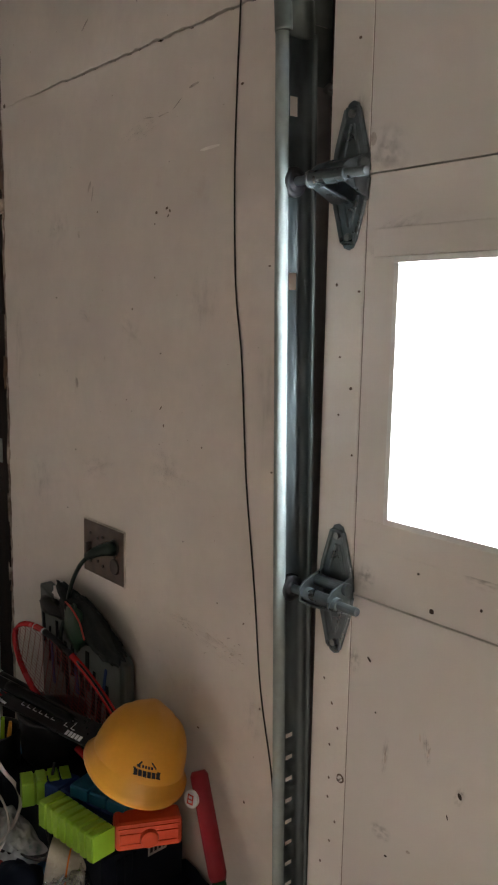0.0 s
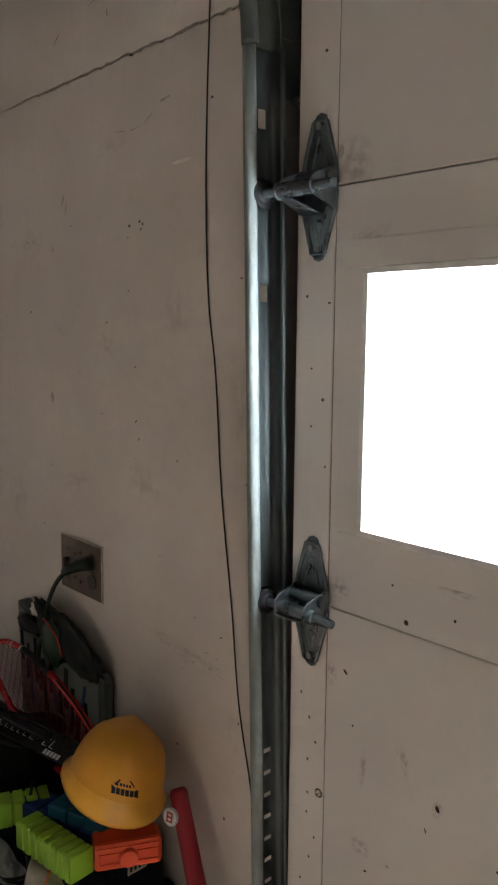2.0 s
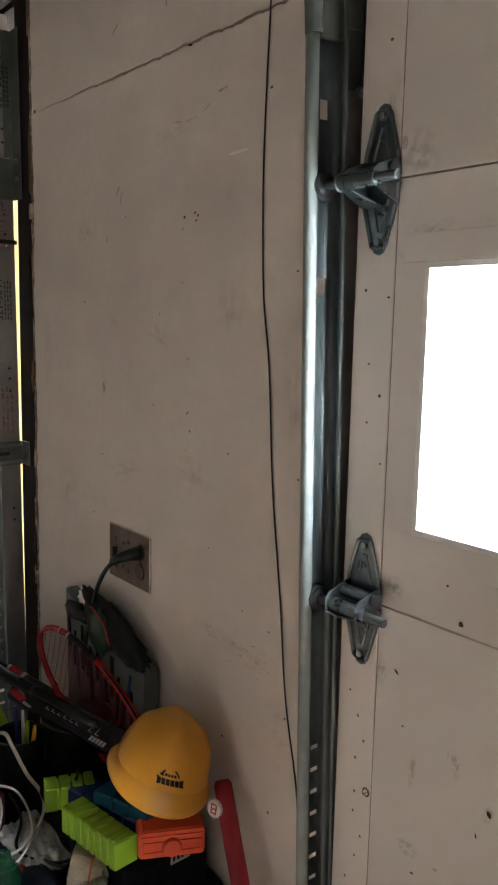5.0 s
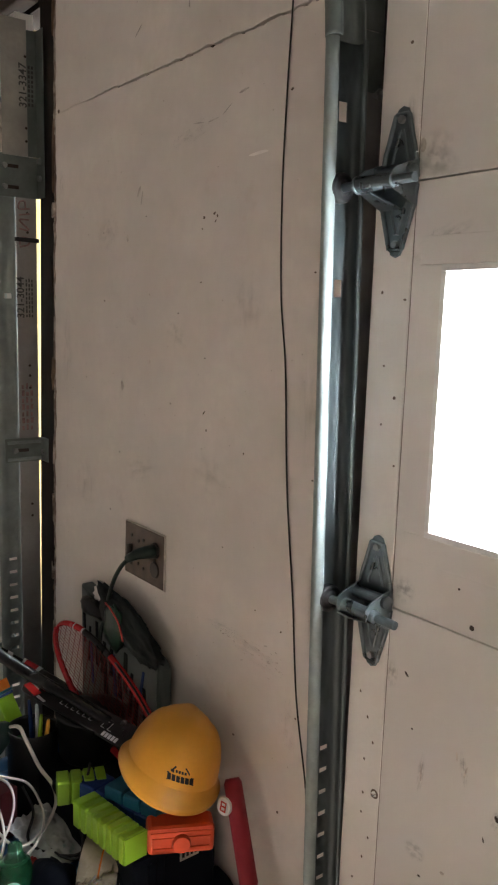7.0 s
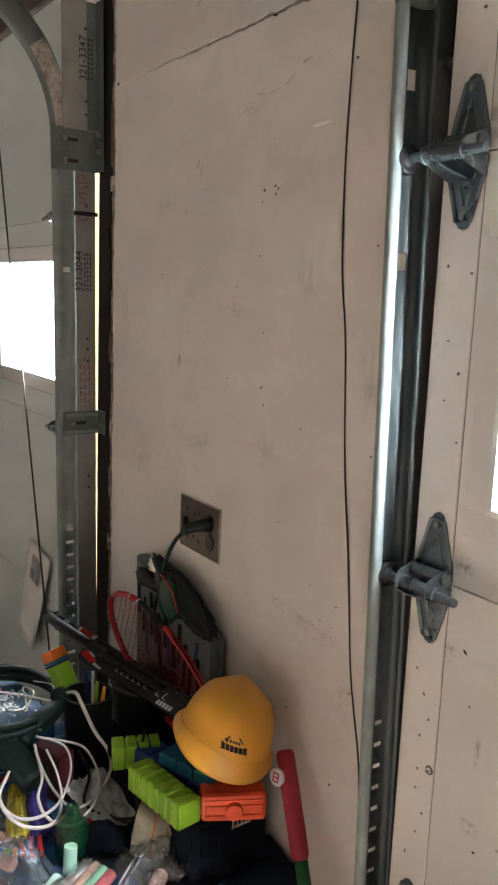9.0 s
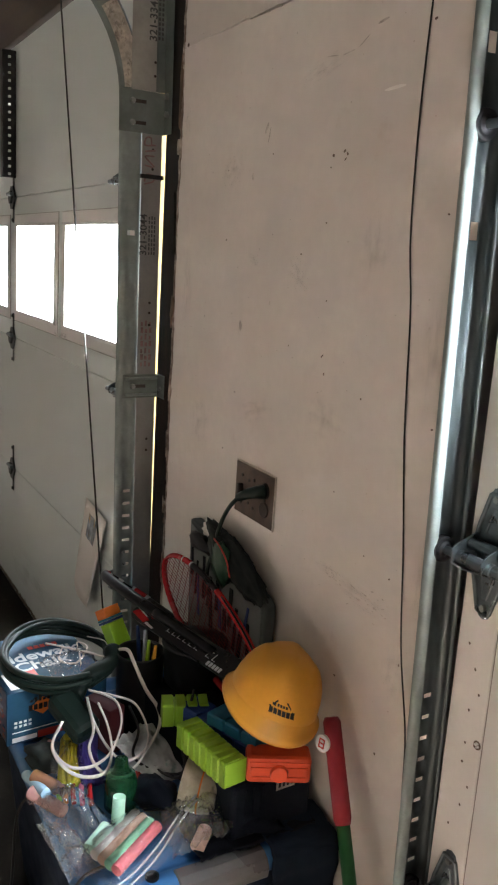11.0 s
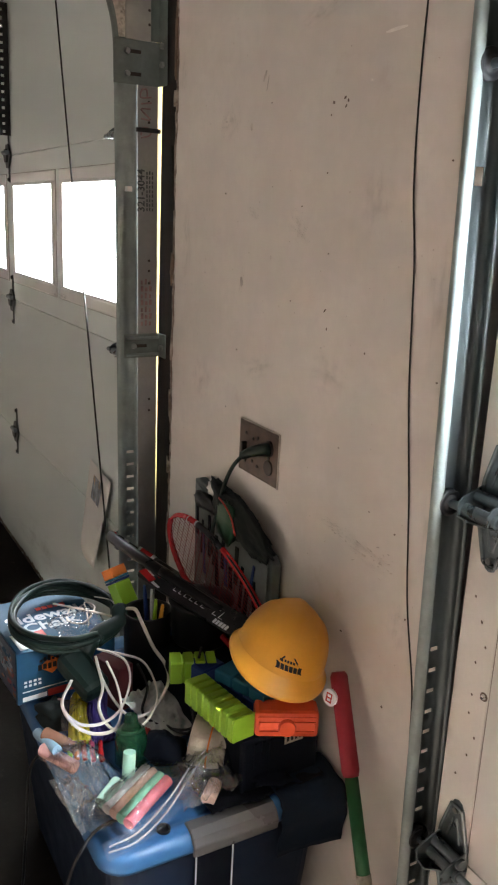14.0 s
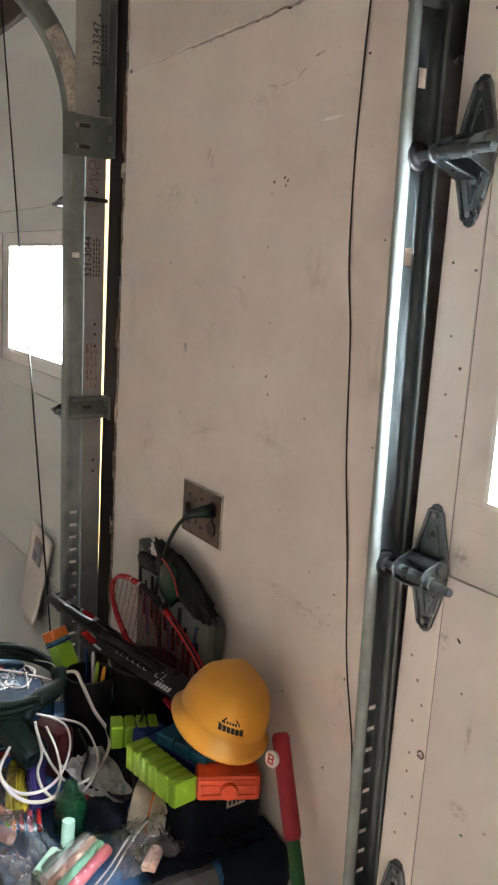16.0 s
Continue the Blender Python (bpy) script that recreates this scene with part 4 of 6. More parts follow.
f_noise.inputs["Scale"].default_value, f_bump.inputs["Strength"].default_value, f_bump.inputs["Distance"].default_value = 15, 0.8, 0.004
f_clear.inputs["Color"].default_value, f_gloss.inputs["Roughness"].default_value, f_fres.inputs["IOR"].default_value = (0.965, 0.97, 0.975, 1), 0.09, 1.5
f_more.operation = "MULTIPLY_ADD"
f_more.inputs[1].default_value, f_more.inputs[2].default_value = 2.4, 0.02
f_more.use_clamp = True
fl.new(f_noise.outputs["Fac"], f_bump.inputs["Height"])
fl.new(f_bump.outputs[0], f_gloss.inputs["Normal"])
fl.new(f_bump.outputs[0], f_fres.inputs["Normal"])
fl.new(f_fres.outputs[0], f_more.inputs[0])
fl.new(f_more.outputs[0], f_mix.inputs[0])
fl.new(f_clear.outputs[0], f_mix.inputs[1])
fl.new(f_gloss.outputs[0], f_mix.inputs[2])
fl.new(f_mix.outputs[0], fn["Material Output"].inputs["Surface"])
M_CRINKLE = M_FILM.copy()
M_CRINKLE.name = "crinkled_bag_film"
for n in M_CRINKLE.node_tree.nodes:
    if n.bl_idname == "ShaderNodeMath":
        n.inputs[1].default_value, n.inputs[2].default_value = 3.5, 0.13
    elif n.bl_idname == "ShaderNodeBsdfAnisotropic" or n.bl_idname == "ShaderNodeBsdfGlossy":
        n.inputs["Roughness"].default_value = 0.16
    elif n.bl_idname == "ShaderNodeTexNoise":
        n.inputs["Scale"].default_value = 26
M_ZIP = mat("bag_zip_strip", (0.85, 0.84, 0.86), 0.3, var=0.02, alpha=0.38)
M_GBOT = mat("green_bottle_plastic", (0.02, 0.13, 0.05), 0.12, var=0.1, trans=0.6, bump=0)
M_TAPE = mat("tape_roll", (0.50, 0.42, 0.32), 0.3, var=0.15, scale=30)
CHALK = {n: mat("chalk_" + n, c, 0.9, var=0.06, scale=40, fine=300, bump=0.2) for n, c in
         dict(mint=(0.50, 0.80, 0.66), white=(0.74, 0.72, 0.68), peach=(0.78, 0.50, 0.38), green=(0.33, 0.70, 0.46), pink=(0.85, 0.22, 0.25), rose=(0.66, 0.36, 0.34), brown=(0.36, 0.17, 0.10), sky=(0.35, 0.52, 0.66)).items()}

LID = 0.42
tote = empty("storage_tote", pose(0, 0, 0), "blue lidded plastic storage tote with grey latch beneath clutter", "tote")


def rounded(x0, x1, y0, y1, r, n=6):
    out = []
    for cx, cy, a0 in ((x1 - r, y1 - r, 0), (x0 + r, y1 - r, 90), (x0 + r, y0 + r, 180), (x1 - r, y0 + r, 270)):
        out += [(cx + r * math.cos(radians(a0 + 90 * i / n)), cy + r * math.sin(radians(a0 + 90 * i / n))) for i in range(n + 1)]
    return out


def loft(bm, rings, cap=True):
    made = [[bm.verts.new((x, y, z)) for x, y in ring] for ring, z in rings]
    n = len(made[0])
    for a, b in zip(made, made[1:]):
        for i in range(n):
            bm.faces.new((a[i], a[(i + 1) % n], b[(i + 1) % n], b[i]))
    if cap:
        bm.faces.new(made[0][::-1])
        bm.faces.new(made[-1])
    return bm


TX0, TX1, TY0, TY1 = -0.25, 0.447, -0.462, -0.014
bm = bmesh.new()
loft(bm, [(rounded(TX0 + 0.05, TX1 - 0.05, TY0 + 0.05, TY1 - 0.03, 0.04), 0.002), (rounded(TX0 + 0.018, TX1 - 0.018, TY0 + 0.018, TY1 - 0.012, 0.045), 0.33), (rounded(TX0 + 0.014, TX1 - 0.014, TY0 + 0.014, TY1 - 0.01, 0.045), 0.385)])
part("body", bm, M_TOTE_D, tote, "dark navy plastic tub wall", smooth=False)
bm = bmesh.new()
k = [(0.0, 0.376), (-0.002, 0.384), (0.0, 0.398), (0.006, 0.408), (0.016, 0.412), (0.036, 0.412), (0.044, 0.404), (0.060, 0.402), (0.070, 0.412), (0.085, LID - 0.004)]
loft(bm, [(rounded(TX0 + d, TX1 - d, TY0 + d, TY1 - d, max(0.02, 0.05 - d * 0.3)), z) for d, z in k])
part("lid", bm, M_TOTE, tote, "blue lid with a rolled rim", smooth=True)
bm = bmesh.new()
prism(bm, [(0.010, 0.378), (0.012, 0.398), (0.004, 0.412), (-0.010, 0.420), (-0.032, 0.420), (-0.036, 0.414), (-0.006, 0.408), (0.004, 0.396), (0.003, 0.378)], -0.165 / 2, 0.165 / 2, Matrix(((1, 0, 0, TX1), (0, 0, 1, -0.228), (0, 1, 0, -0.005), (0, 0, 0, 1))))
part("latch", bm, M_LATCH, tote, "grey plastic snap latch", bevel=0.003)
part("label_sticker", boxes((TX1 - 0.0125, TX1 - 0.0110, -0.294, -0.226, 0.19, 0.355)), M_CASE, tote, "dark picture sticker with a white border")
part("label_border", boxes((TX1 - 0.0112, TX1 - 0.0106, -0.297, -0.294, 0.19, 0.355), (TX1 - 0.0112, TX1 - 0.0106, -0.226, -0.223, 0.19, 0.355), (TX1 - 0.0112, TX1 - 0.0106, -0.294, -0.226, 0.262, 0.265),
                           *[(TX1 - 0.0112, TX1 - 0.0106, -0.258 + 0.006 * i, -0.2555 + 0.006 * i, 0.235, 0.26) for i in range(5)]), M_WHITE, tote, "white label lines and bars")
r = bmesh.new()
lathe(r, [(0.0, 0.0), (0.009, 0.0), (0.009, 0.004), (0.012, 0.004), (0.012, -0.002)], 20, pose(0.414, -0.348, 0.4125))
part("lid_socket", r, M_BLK, tote, "small dark round socket in the lid", smooth=False)


def thing(name, bm, material, label, category, m=None, group="", **k):
    ob = tagged(part(name, bm, material, **k), label, category, group)
    if m is not None:
        ob.matrix_world = m
    return ob


# dark case under the toy blocks
case = thing("storage_case", boxes((-0.20, 0.20, -0.085, 0.085, 0, 0.112)), M_CASE, "dark scuffed plastic case lying on the tote", "case", pose(0.205, -0.125, LID + 0.001, 0, 0, 3), bevel=0.008)
bm = boxes(*[(0.2, 0.203, -0.06 + 0.016 * i, -0.053 + 0.016 * i, 0.05, 0.10) for i in range(3)])
part("pale_label", boxes((0.2002, 0.2012, 0.005, 0.045, 0.078, 0.104)), M_STICK, case, "worn pale label")
part("label_print", boxes(*[(0.2012, 0.2018, 0.009 + 0.009 * i, 0.014 + 0.009 * i, 0.083, 0.100) for i in range(4)]), M_BLK, case, "dark print on the label")
part("side_rib", bm, M_CASE, case, "ribs on the case end")


# toy blocks
def ribbed_block(length, w, h, ribs):
    """One moulded bar whose top and sides step in between the ribs."""
    top, side = [], []
    for i in range(ribs):
        a, b = length * i / ribs, length * (i + 1) / ribs
        top += [(a + 0.0012, 1), (b - 0.0052, 1), (b - 0.0028, 0), (b - 0.0014, 0)]
    top[-2:] = [(length, 1)]
    bm = bmesh.new()
    rings = []
    for x, out in top:
        d = 0.0 if out else 0.0032
        hw, zt = w / 2 - d, h - d * 1.2
        rings.append([bm.verts.new(p) for p in ((x, -hw, 0), (x, -hw, zt - 0.003), (x, -hw + 0.003, zt), (x, hw - 0.003, zt), (x, hw, zt - 0.003), (x, hw, 0))])
    for p, q in zip(rings, rings[1:]):
        for k in range(6):
            bm.faces.new((p[k], p[(k + 1) % 6], q[(k + 1) % 6], q[k]))
    bm.faces.new(rings[0][::-1])
    bm.faces.new(rings[-1])
    return bm


BZ = LID + 0.1145
lime = thing("toy_block", ribbed_block(0.150, 0.047, 0.047, 8), M_LIME, "lime green ribbed plastic toy block", "toy block", pose(0.402, -0.196, BZ, 0, 0, 188), "toy blocks", bevel=0.001)
part("end_face", boxes((-0.003, 0.0003, -0.0232, 0.0232, 0.0005, 0.0468)), M_LIME, lime, bevel=0.0015)
lime2 = thing("toy_block", ribbed_block(0.09, 0.045, 0.045, 4), M_LIME, "lime green ribbed plastic toy block in shade", "toy block", pose(0.20, -0.148, BZ, 0, 0, 250), "toy blocks", bevel=0.002)
red = empty("toy_block", pose(0.430, -0.124, BZ, 0, 0, 64), "red-orange plastic toy block with a moulded face", "toy block", "toy blocks")
part("body", boxes((-0.057, 0.057, -0.003, 0.045, 0, 0.050)), M_RED, red, bevel=0.008)
bm = bmesh.new()
for x0, x1 in ((-0.050, -0.012), (0.012, 0.050)):
    for a in ((x0, x1, 0.030, 0.033), (x0, x1, 0.012, 0.015), (x0, x0 + 0.003, 0.015, 0.030), (x1 - 0.003, x1, 0.015, 0.030)):
        box(bm, a[0], a[1], -0.0055, -0.0028, a[2], a[3])
cyl(bm, (0, -0.0028, 0.022), (0, -0.011, 0.022), 0.0165, 0.0145, seg=20)
box(bm, -0.052, 0.052, -0.005, -0.0028, 0.039, 0.043)
part("moulded_front", bm, M_RED, red, "raised panels and round boss", bevel=0.0008)
thing("toy_block", ribbed_block(0.20, 0.055, 0.042, 4), M_BLUE, "deep blue plastic toy block beneath the hat", "toy block", pose(0.375, -0.125, BZ, 0, 0, 196), "toy blocks", bevel=0.002)
thing("toy_block", ribbed_block(0.12, 0.06, 0.022, 3), M_TEAL, "teal plastic toy block beneath the hat", "toy block", pose(0.375, -0.118, BZ + 0.0425, 0, 0, 200), "toy blocks", bevel=0.002)

# ---- toy hard hat ----
hat = empty("toy_hard_hat", pose(0.384, -0.118, 0.671) @ pose(0, 0, 0, 0, 0, 56) @ pose(0, 0, 0, -3, 0, 0) @ pose(0, 0, 0, 0, 20, 0), "yellow plastic toy hard hat with a black badge", "hard hat")
bm = bmesh.new()
seg, rows_ = 64, 22
RX, RY, RH = 0.080, 0.092, 0.094


def hat_point(i, j):
    a, e = 2 * math.pi * i / seg, math.pi / 2 * j / rows_
    c = math.cos(e) ** 0.66
    x, y, z = RX * c * math.cos(a), RY * c * math.sin(a), RH * math.sin(e) ** 1.05
    ridge = math.exp(-(x / 0.016) ** 2) * 0.006 * min(1.0, math.sin(e) * 2.2)
    side = math.exp(-((abs(x) - 0.040) / 0.006) ** 2) * 0.0022 * min(1, math.sin(e) * 2)
    return (x, y, z + ridge - side)


grid = [[bm.verts.new(hat_point(i, j)) for i in range(seg)] for j in range(rows_)]
tip = bm.verts.new((0, 0, RH + 0.006))
for j in range(rows_ - 1):
    for i in range(seg):
        bm.faces.new((grid[j][i], grid[j][(i + 1) % seg], grid[j + 1][(i + 1) % seg], grid[j + 1][i]))
for i in range(seg):
    bm.faces.new((grid[-1][i], grid[-1][(i + 1) % seg], tip))
part("shell", bm, M_YEL, hat, smooth=True, solid=0.002)
bm = bmesh.new()


def brim_ring(grow, z, peak):
    out = []
    for i in range(seg):
        a = 2 * math.pi * i / seg
        f = max(0.0, -math.sin(a)) ** 1.6
        s_ear = abs(math.cos(a)) ** 10
        w = grow * (0.008 + peak * f + 0.004 * s_ear)
        out.append(((RX + w) * math.cos(a), (RY + w) * math.sin(a), z - 0.010 * grow * f))
    return out


rings = [[bm.verts.new(p) for p in brim_ring(g_, z_, 0.017)] for g_, z_ in ((0, 0.010), (0.3, 0.003), (0.7, -0.002), (1.0, -0.005), (1.02, -0.009), (0.9, -0.010), (0.3, -0.006))]
for p, q_ in zip(rings, rings[1:]):
    for i in range(seg):
        bm.faces.new((p[i], p[(i + 1) % seg], q_[(i + 1) % seg], q_[i]))
part("brim", bm, M_YEL, hat, smooth=True)


def on_hat(u, v):
    """A point just off the hat's front at u across and height v."""
    e = math.asin(min(1, v / RH))
    c = math.cos(e) ** 0.66
    return Vector((u, -(RY * math.sqrt(max(0.0, c * c - (u / RX) ** 2))) - 0.0022, v))


bm = bmesh.new()
BU, BV = 0.011, 0.004        # the badge sits a little off the middle
strokes = [(-0.0235, 0.0225, 0.0165, 0.0182), (-0.0235, 0.0225, 0.0262, 0.0278)]
strokes += [(-0.0225 + 0.0076 * i, -0.0225 + 0.0076 * i + 0.0062, 0.0175, 0.0268) for i in range(6)] + [(-0.009 + 0.005 * i, -0.0055 + 0.005 * i, 0.0305, 0.0345) for i in range(4)]
for u0, u1, v0, v1 in strokes:
    q = [on_hat(u + BU - 0.30 * (v - 0.018), v + BV) for u, v in ((u0, v0), (u1, v0), (u1, v1), (u0, v1))]
    bm.faces.new([bm.verts.new(p) for p in q])
for ua, va, ub, vb in ((-0.015, 0.034, 0.0, 0.050), (0.015, 0.034, 0.0, 0.050), (-0.0175, 0.0335, -0.0115, 0.0335)):
    q = [on_hat(u + BU - 0.30 * (v - 0.018), v + BV) for u, v in ((ua, va), (ub, vb), (ub, vb - 0.0042), (ua, va - 0.0034))]
    bm.faces.new([bm.verts.new(p) for p in q])
part("badge", bm, M_BLK, hat, "black roof shape over a row of blocky bars", solid=0.0005)

# ---- toy bat against the wall ----
bat = empty("toy_bat", pose(0, 0, 0), "dark red and green toy bat leaning in the corner", "toy bat")
P0, P1 = Vector((0.449, -0.036, 0.652)), Vector((0.79, -0.105, 0.012))


def along(t):
    return P0.lerp(P1, t)


bm = bmesh.new()
tube(bm, [along(t) for t in (0.0, 0.01, 0.03, 0.1, 0.17, 0.225, 0.238)], 0.0165, 16, taper=lambda t: 0.72 if t < 0.05 else (0.95 if t < 0.95 else 0.8))
part("red_barrel", bm, M_BAT, bat, smooth=True)
bm = bmesh.new()
tube(bm, [along(t) for t in (0.232, 0.4, 0.6, 0.8, 0.98)], 0.012, 14)
part("green_shaft", bm, M_GRN, bat, "glossy green shaft", smooth=True)
bm = bmesh.new()
tube(bm, [along(t) for t in (0.45, 0.5, 0.58)], 0.0132, 14)
part("label_band", bm, M_STICK, bat, "worn printed band", smooth=True)
disc = empty("round_tag", pose(0.490, -0.080, 0.637) @ pose(0, 0, 0, 80, 0, 12), "small white round tag with a red mark", "tag")
r = bmesh.new()
cyl(r, (0, 0, -0.003), (0, 0, 0.003), 0.0145, seg=28)
part("face", r, M_WHITE, disc, bevel=0.001)
part("mark", boxes((-0.006, 0.006, -0.008, -0.006, 0.003, 0.004), (-0.006, 0.006, 0.006, 0.008, 0.003, 0.004), (-0.006, -0.004, -0.006, 0.006, 0.003, 0.004), (0.004, 0.006, -0.006, 0.006, 0.003, 0.004), (-0.004, 0.004, -0.001, 0.001, 0.003, 0.004)), M_REDP, disc, "red block mark")

# ---- rackets ----
M_FRED = plastic("red_racket_frame", (0.62, 0.03, 0.035), 0.25)
M_FBLK = plastic("black_racket_frame", (0.008, 0.008, 0.009), 0.35, spec=0.3)
M_STRING = plastic("racket_string", (0.05, 0.045, 0.045), 0.5)
M_STRING_R = plastic("red_racket_string", (0.22, 0.02, 0.02), 0.5)


def racket(name, origin, u, w, half_l, half_w, frame_r, m_frame, m_alt, m_string, label, throat, bands=()):
    """An oval head in the plane of u and w with strings, throat bars and bands of a second colour."""
    o, u = Vector(origin), Vector(u).normalized()
    w = Vector(w)
    w = (w - u * w.dot(u)).normalized()
    top = empty(name, I4, label, "racket")

    def at(a, k=1.0):
        return o + u * (half_l * k * math.cos(a)) + w * (half_w * k * math.sin(a))

    n = 72
    bands = bands or [(0.0, 1.60, m_frame), (1.60, 2.10, m_alt), (2.10, 2.13, M_WHITE), (2.13, 2.3, m_frame), (2.3, 2.32, M_WHITE), (2.32, 3.0, m_frame), (3.0, 6.2832, m_frame)]
    for a0, a1, mm in bands:
        bm = bmesh.new()
        tube(bm, [at(a0 + (a1 - a0) * i / 18) for i in range(19)], frame_r, 10, flat=0.6)
        part("frame", bm, mm, top, smooth=True)
    bm = bmesh.new()
    for i in range(-10, 11):
        x = i / 11
        h = math.sqrt(1 - x * x)
        cyl(bm, o + u * half_l * x - w * half_w * h, o + u * half_l * x + w * half_w * h, 0.0007, seg=4, caps=False)
        cyl(bm, o + w * half_w * x - u * half_l * h, o + w * half_w * x + u * half_l * h, 0.0007, seg=4, caps=False)
    part("string_bed", bm, m_string, top)["kind"] = "stuff"
    bm = bmesh.new()
    e = o + u * (half_l + throat)
    for s_ in (-1, 1):
        tube(bm, smoothed([at(s_ * 0.75), o + u * (half_l * 1.08) + w * (half_w * 0.30 * s_), e + w * 0.006 * s_]), frame_r * 0.9, 8)
    part("throat", bm, m_frame, top, smooth=True)
    bm = bmesh.new()
    tube(bm, [e, e + u * 0.06], 0.013, 10)
    part("grip", bm, M_BLK, top, "black wrapped grip", smooth=True)
    return top


rr_ = racket("racket", (0.070, -0.085, 0.662), (0.975, 0.0, -0.21), (0.21, 0.06, 0.975), 0.250, 0.086, 0.0065, M_FRED, M_FBLK, M_STRING_R, "red and black racket leaning on its side by the wall", 0.02)
# dark groove along the near run of its frame
bm = bmesh.new()
u_g, w_g = Vector((0.975, 0.0, -0.21)).normalized(), Vector((0.21, 0.06, 0.975)).normalized()
tube(bm, [Vector((0.0742, -0.0880, 0.6652)) + u_g * (0.2505 * math.cos(a)) + w_g * (0.0862 * math.sin(a)) for a in np.linspace(0.35, 1.5, 20)], 0.0024, 6)
part("groove", bm, M_FBLK, rr_, "black groove in the red frame", smooth=True)
rb = racket("racket", (-0.14, -0.17, 0.622), (0.97, 0.035, 0.075), (0.0, 0.80, -0.60), 0.195, 0.10, 0.012, M_FBLK, M_FBLK, M_STRING, "black racket with red and white flashes lying across the clutter", 0.12,
            [(0.0, 2.35, M_FBLK), (2.35, 2.42, M_WHITE), (2.42, 2.68, M_FRED), (2.68, 2.74, M_WHITE), (2.74, 3.02, M_FBLK), (3.02, 3.2, M_WHITE), (3.2, 3.5, M_FBLK), (3.5, 3.58, M_WHITE), (3.58, 3.86, M_FRED), (3.86, 3.92, M_WHITE), (3.92, 6.2832, M_FBLK)])
# black slab of the cover with a slanted pale bar row
bm = bmesh.new()
u_ = Vector((0.97, 0.06, 0.11)).normalized()
n_ = Vector((0.70, -0.36, 0.62))
n_ = (n_ - u_ * n_.dot(u_)).normalized()
v_ = n_.cross(u_)
F = Matrix((( u_.x, v_.x, n_.x, 0.055), (u_.y, v_.y, n_.y, -0.178), (u_.z, v_.z, n_.z, 0.632), (0, 0, 0, 1)))
prism(bm, rounded(-0.22, 0.235, -0.024, 0.024, 0.02), -0.006, 0.006, F)
part("head_guard", bm, M_FBLK, rb, "glossy black head guard", bevel=0.002)
bm = bmesh.new()
for i in range(9):
    if i == 6:
        continue
    x0 = -0.055 + i * 0.0235
    prism(bm, [(x0, -0.008), (x0 + 0.014, -0.008), (x0 + 0.0144, -0.0068), (x0 + 0.0025, -0.0068), (x0 + 0.006, 0.007), (x0 + 0.0046, 0.007)], 0.0062, 0.0066, F)
    if i % 2:
        prism(bm, [(x0 + 0.008, 0.0055), (x0 + 0.017, 0.0055), (x0 + 0.0174, 0.007), (x0 + 0.0084, 0.007)], 0.0062, 0.0066, F)
for i in range(5):
    prism(bm, [(0.128 + i * 0.011, -0.021), (0.136 + i * 0.011, -0.021), (0.137 + i * 0.011, -0.0115), (0.129 + i * 0.011, -0.0115)], 0.0062, 0.0066, F)
part("pale_lettering_bars", bm, M_WHITE, rb, "row of thin pale bars")["kind"] = "stuff"

for mm, poly in ((M_FRED, [(-0.215, -0.012), (-0.15, -0.020), (-0.135, -0.008), (-0.20, 0.002)]), (M_WHITE, [(-0.222, 0.004), (-0.155, -0.006), (-0.152, -0.003), (-0.218, 0.008)]),
                 (M_FRED, [(-0.19, 0.010), (-0.13, -0.002), (-0.105, 0.008), (-0.15, 0.018)]), (M_WHITE, [(-0.142, -0.020), (-0.105, -0.022), (-0.10, -0.018), (-0.138, -0.014)]), (M_WHITE, [(-0.118, 0.012), (-0.085, 0.010), (-0.08, 0.014), (-0.115, 0.018)])):
    part("flash", prism(bmesh.new(), poly, 0.0062, 0.0067, F), mm, rb, "painted flash")

rb.location = (0.018, 0.030, 0.018)

# ---- case with grey bars and dark bag at the wall ----
M_GREYP = plastic("grey_pack", (0.10, 0.12, 0.115), 0.5)
M_DKGRN = plastic("dark_green_fabric", (0.006, 0.011, 0.010), 0.7)
M_GRNP = plastic("green_plastic_part", (0.012, 0.055, 0.028), 0.4)
pack = empty("toy_pack", pose(0, 0, 0), "dark grey blister pack of parts leaning on the wall", "package")
bm = bmesh.new()
prism(bm, [(-0.160, 0.824), (-0.145, 0.829), (0.185, 0.762), (0.200, 0.750), (0.200, 0.56), (-0.150, 0.56)], 0.006, 0.030, TO_WALL)
part("tray", bm, M_GREYP, pack, "dark grey-green board edge", bevel=0.004)
bm = bmesh.new()
prism(bm, [(-0.148, 0.818), (0.186, 0.750), (0.186, 0.565), (-0.138, 0.565)], 0.0305, 0.0325, TO_WALL)
part("printed_face", bm, mat("grey_green_card", (0.20, 0.225, 0.215), 0.5, var=0.12, scale=14, dirt=(0.06, 0.075, 0.075), dirt_at=0.54, dirt_scale=11), pack, "grey-green printed card face", bevel=0.0008)
rnd_pack = random.Random(3)
for i in range(15):
    x = -0.130 + 0.0212 * i
    z = 0.775 - 0.20 * (x + 0.13) - 0.03 * (i % 3)
    lean, tall, wide = rnd_pack.uniform(-0.012, 0.016), rnd_pack.uniform(0.05, 0.10), rnd_pack.uniform(0.004, 0.009)
    bm = bmesh.new()
    prism(bm, [(x - wide, z - tall), (x + wide, z - tall), (x + wide * 0.7 + lean, z), (x - wide * 0.9 + lean, z)], 0.0330, 0.0345, TO_WALL)
    part("dark_stroke", bm, (M_CASE, M_CASE, M_BLUE, M_CASE, M_DKGRN)[i % 5], pack)
bag = empty("dark_bag", pose(0, 0, 0), "crumpled dark green bag bundled above the pack", "bag")
bm = bmesh.new()


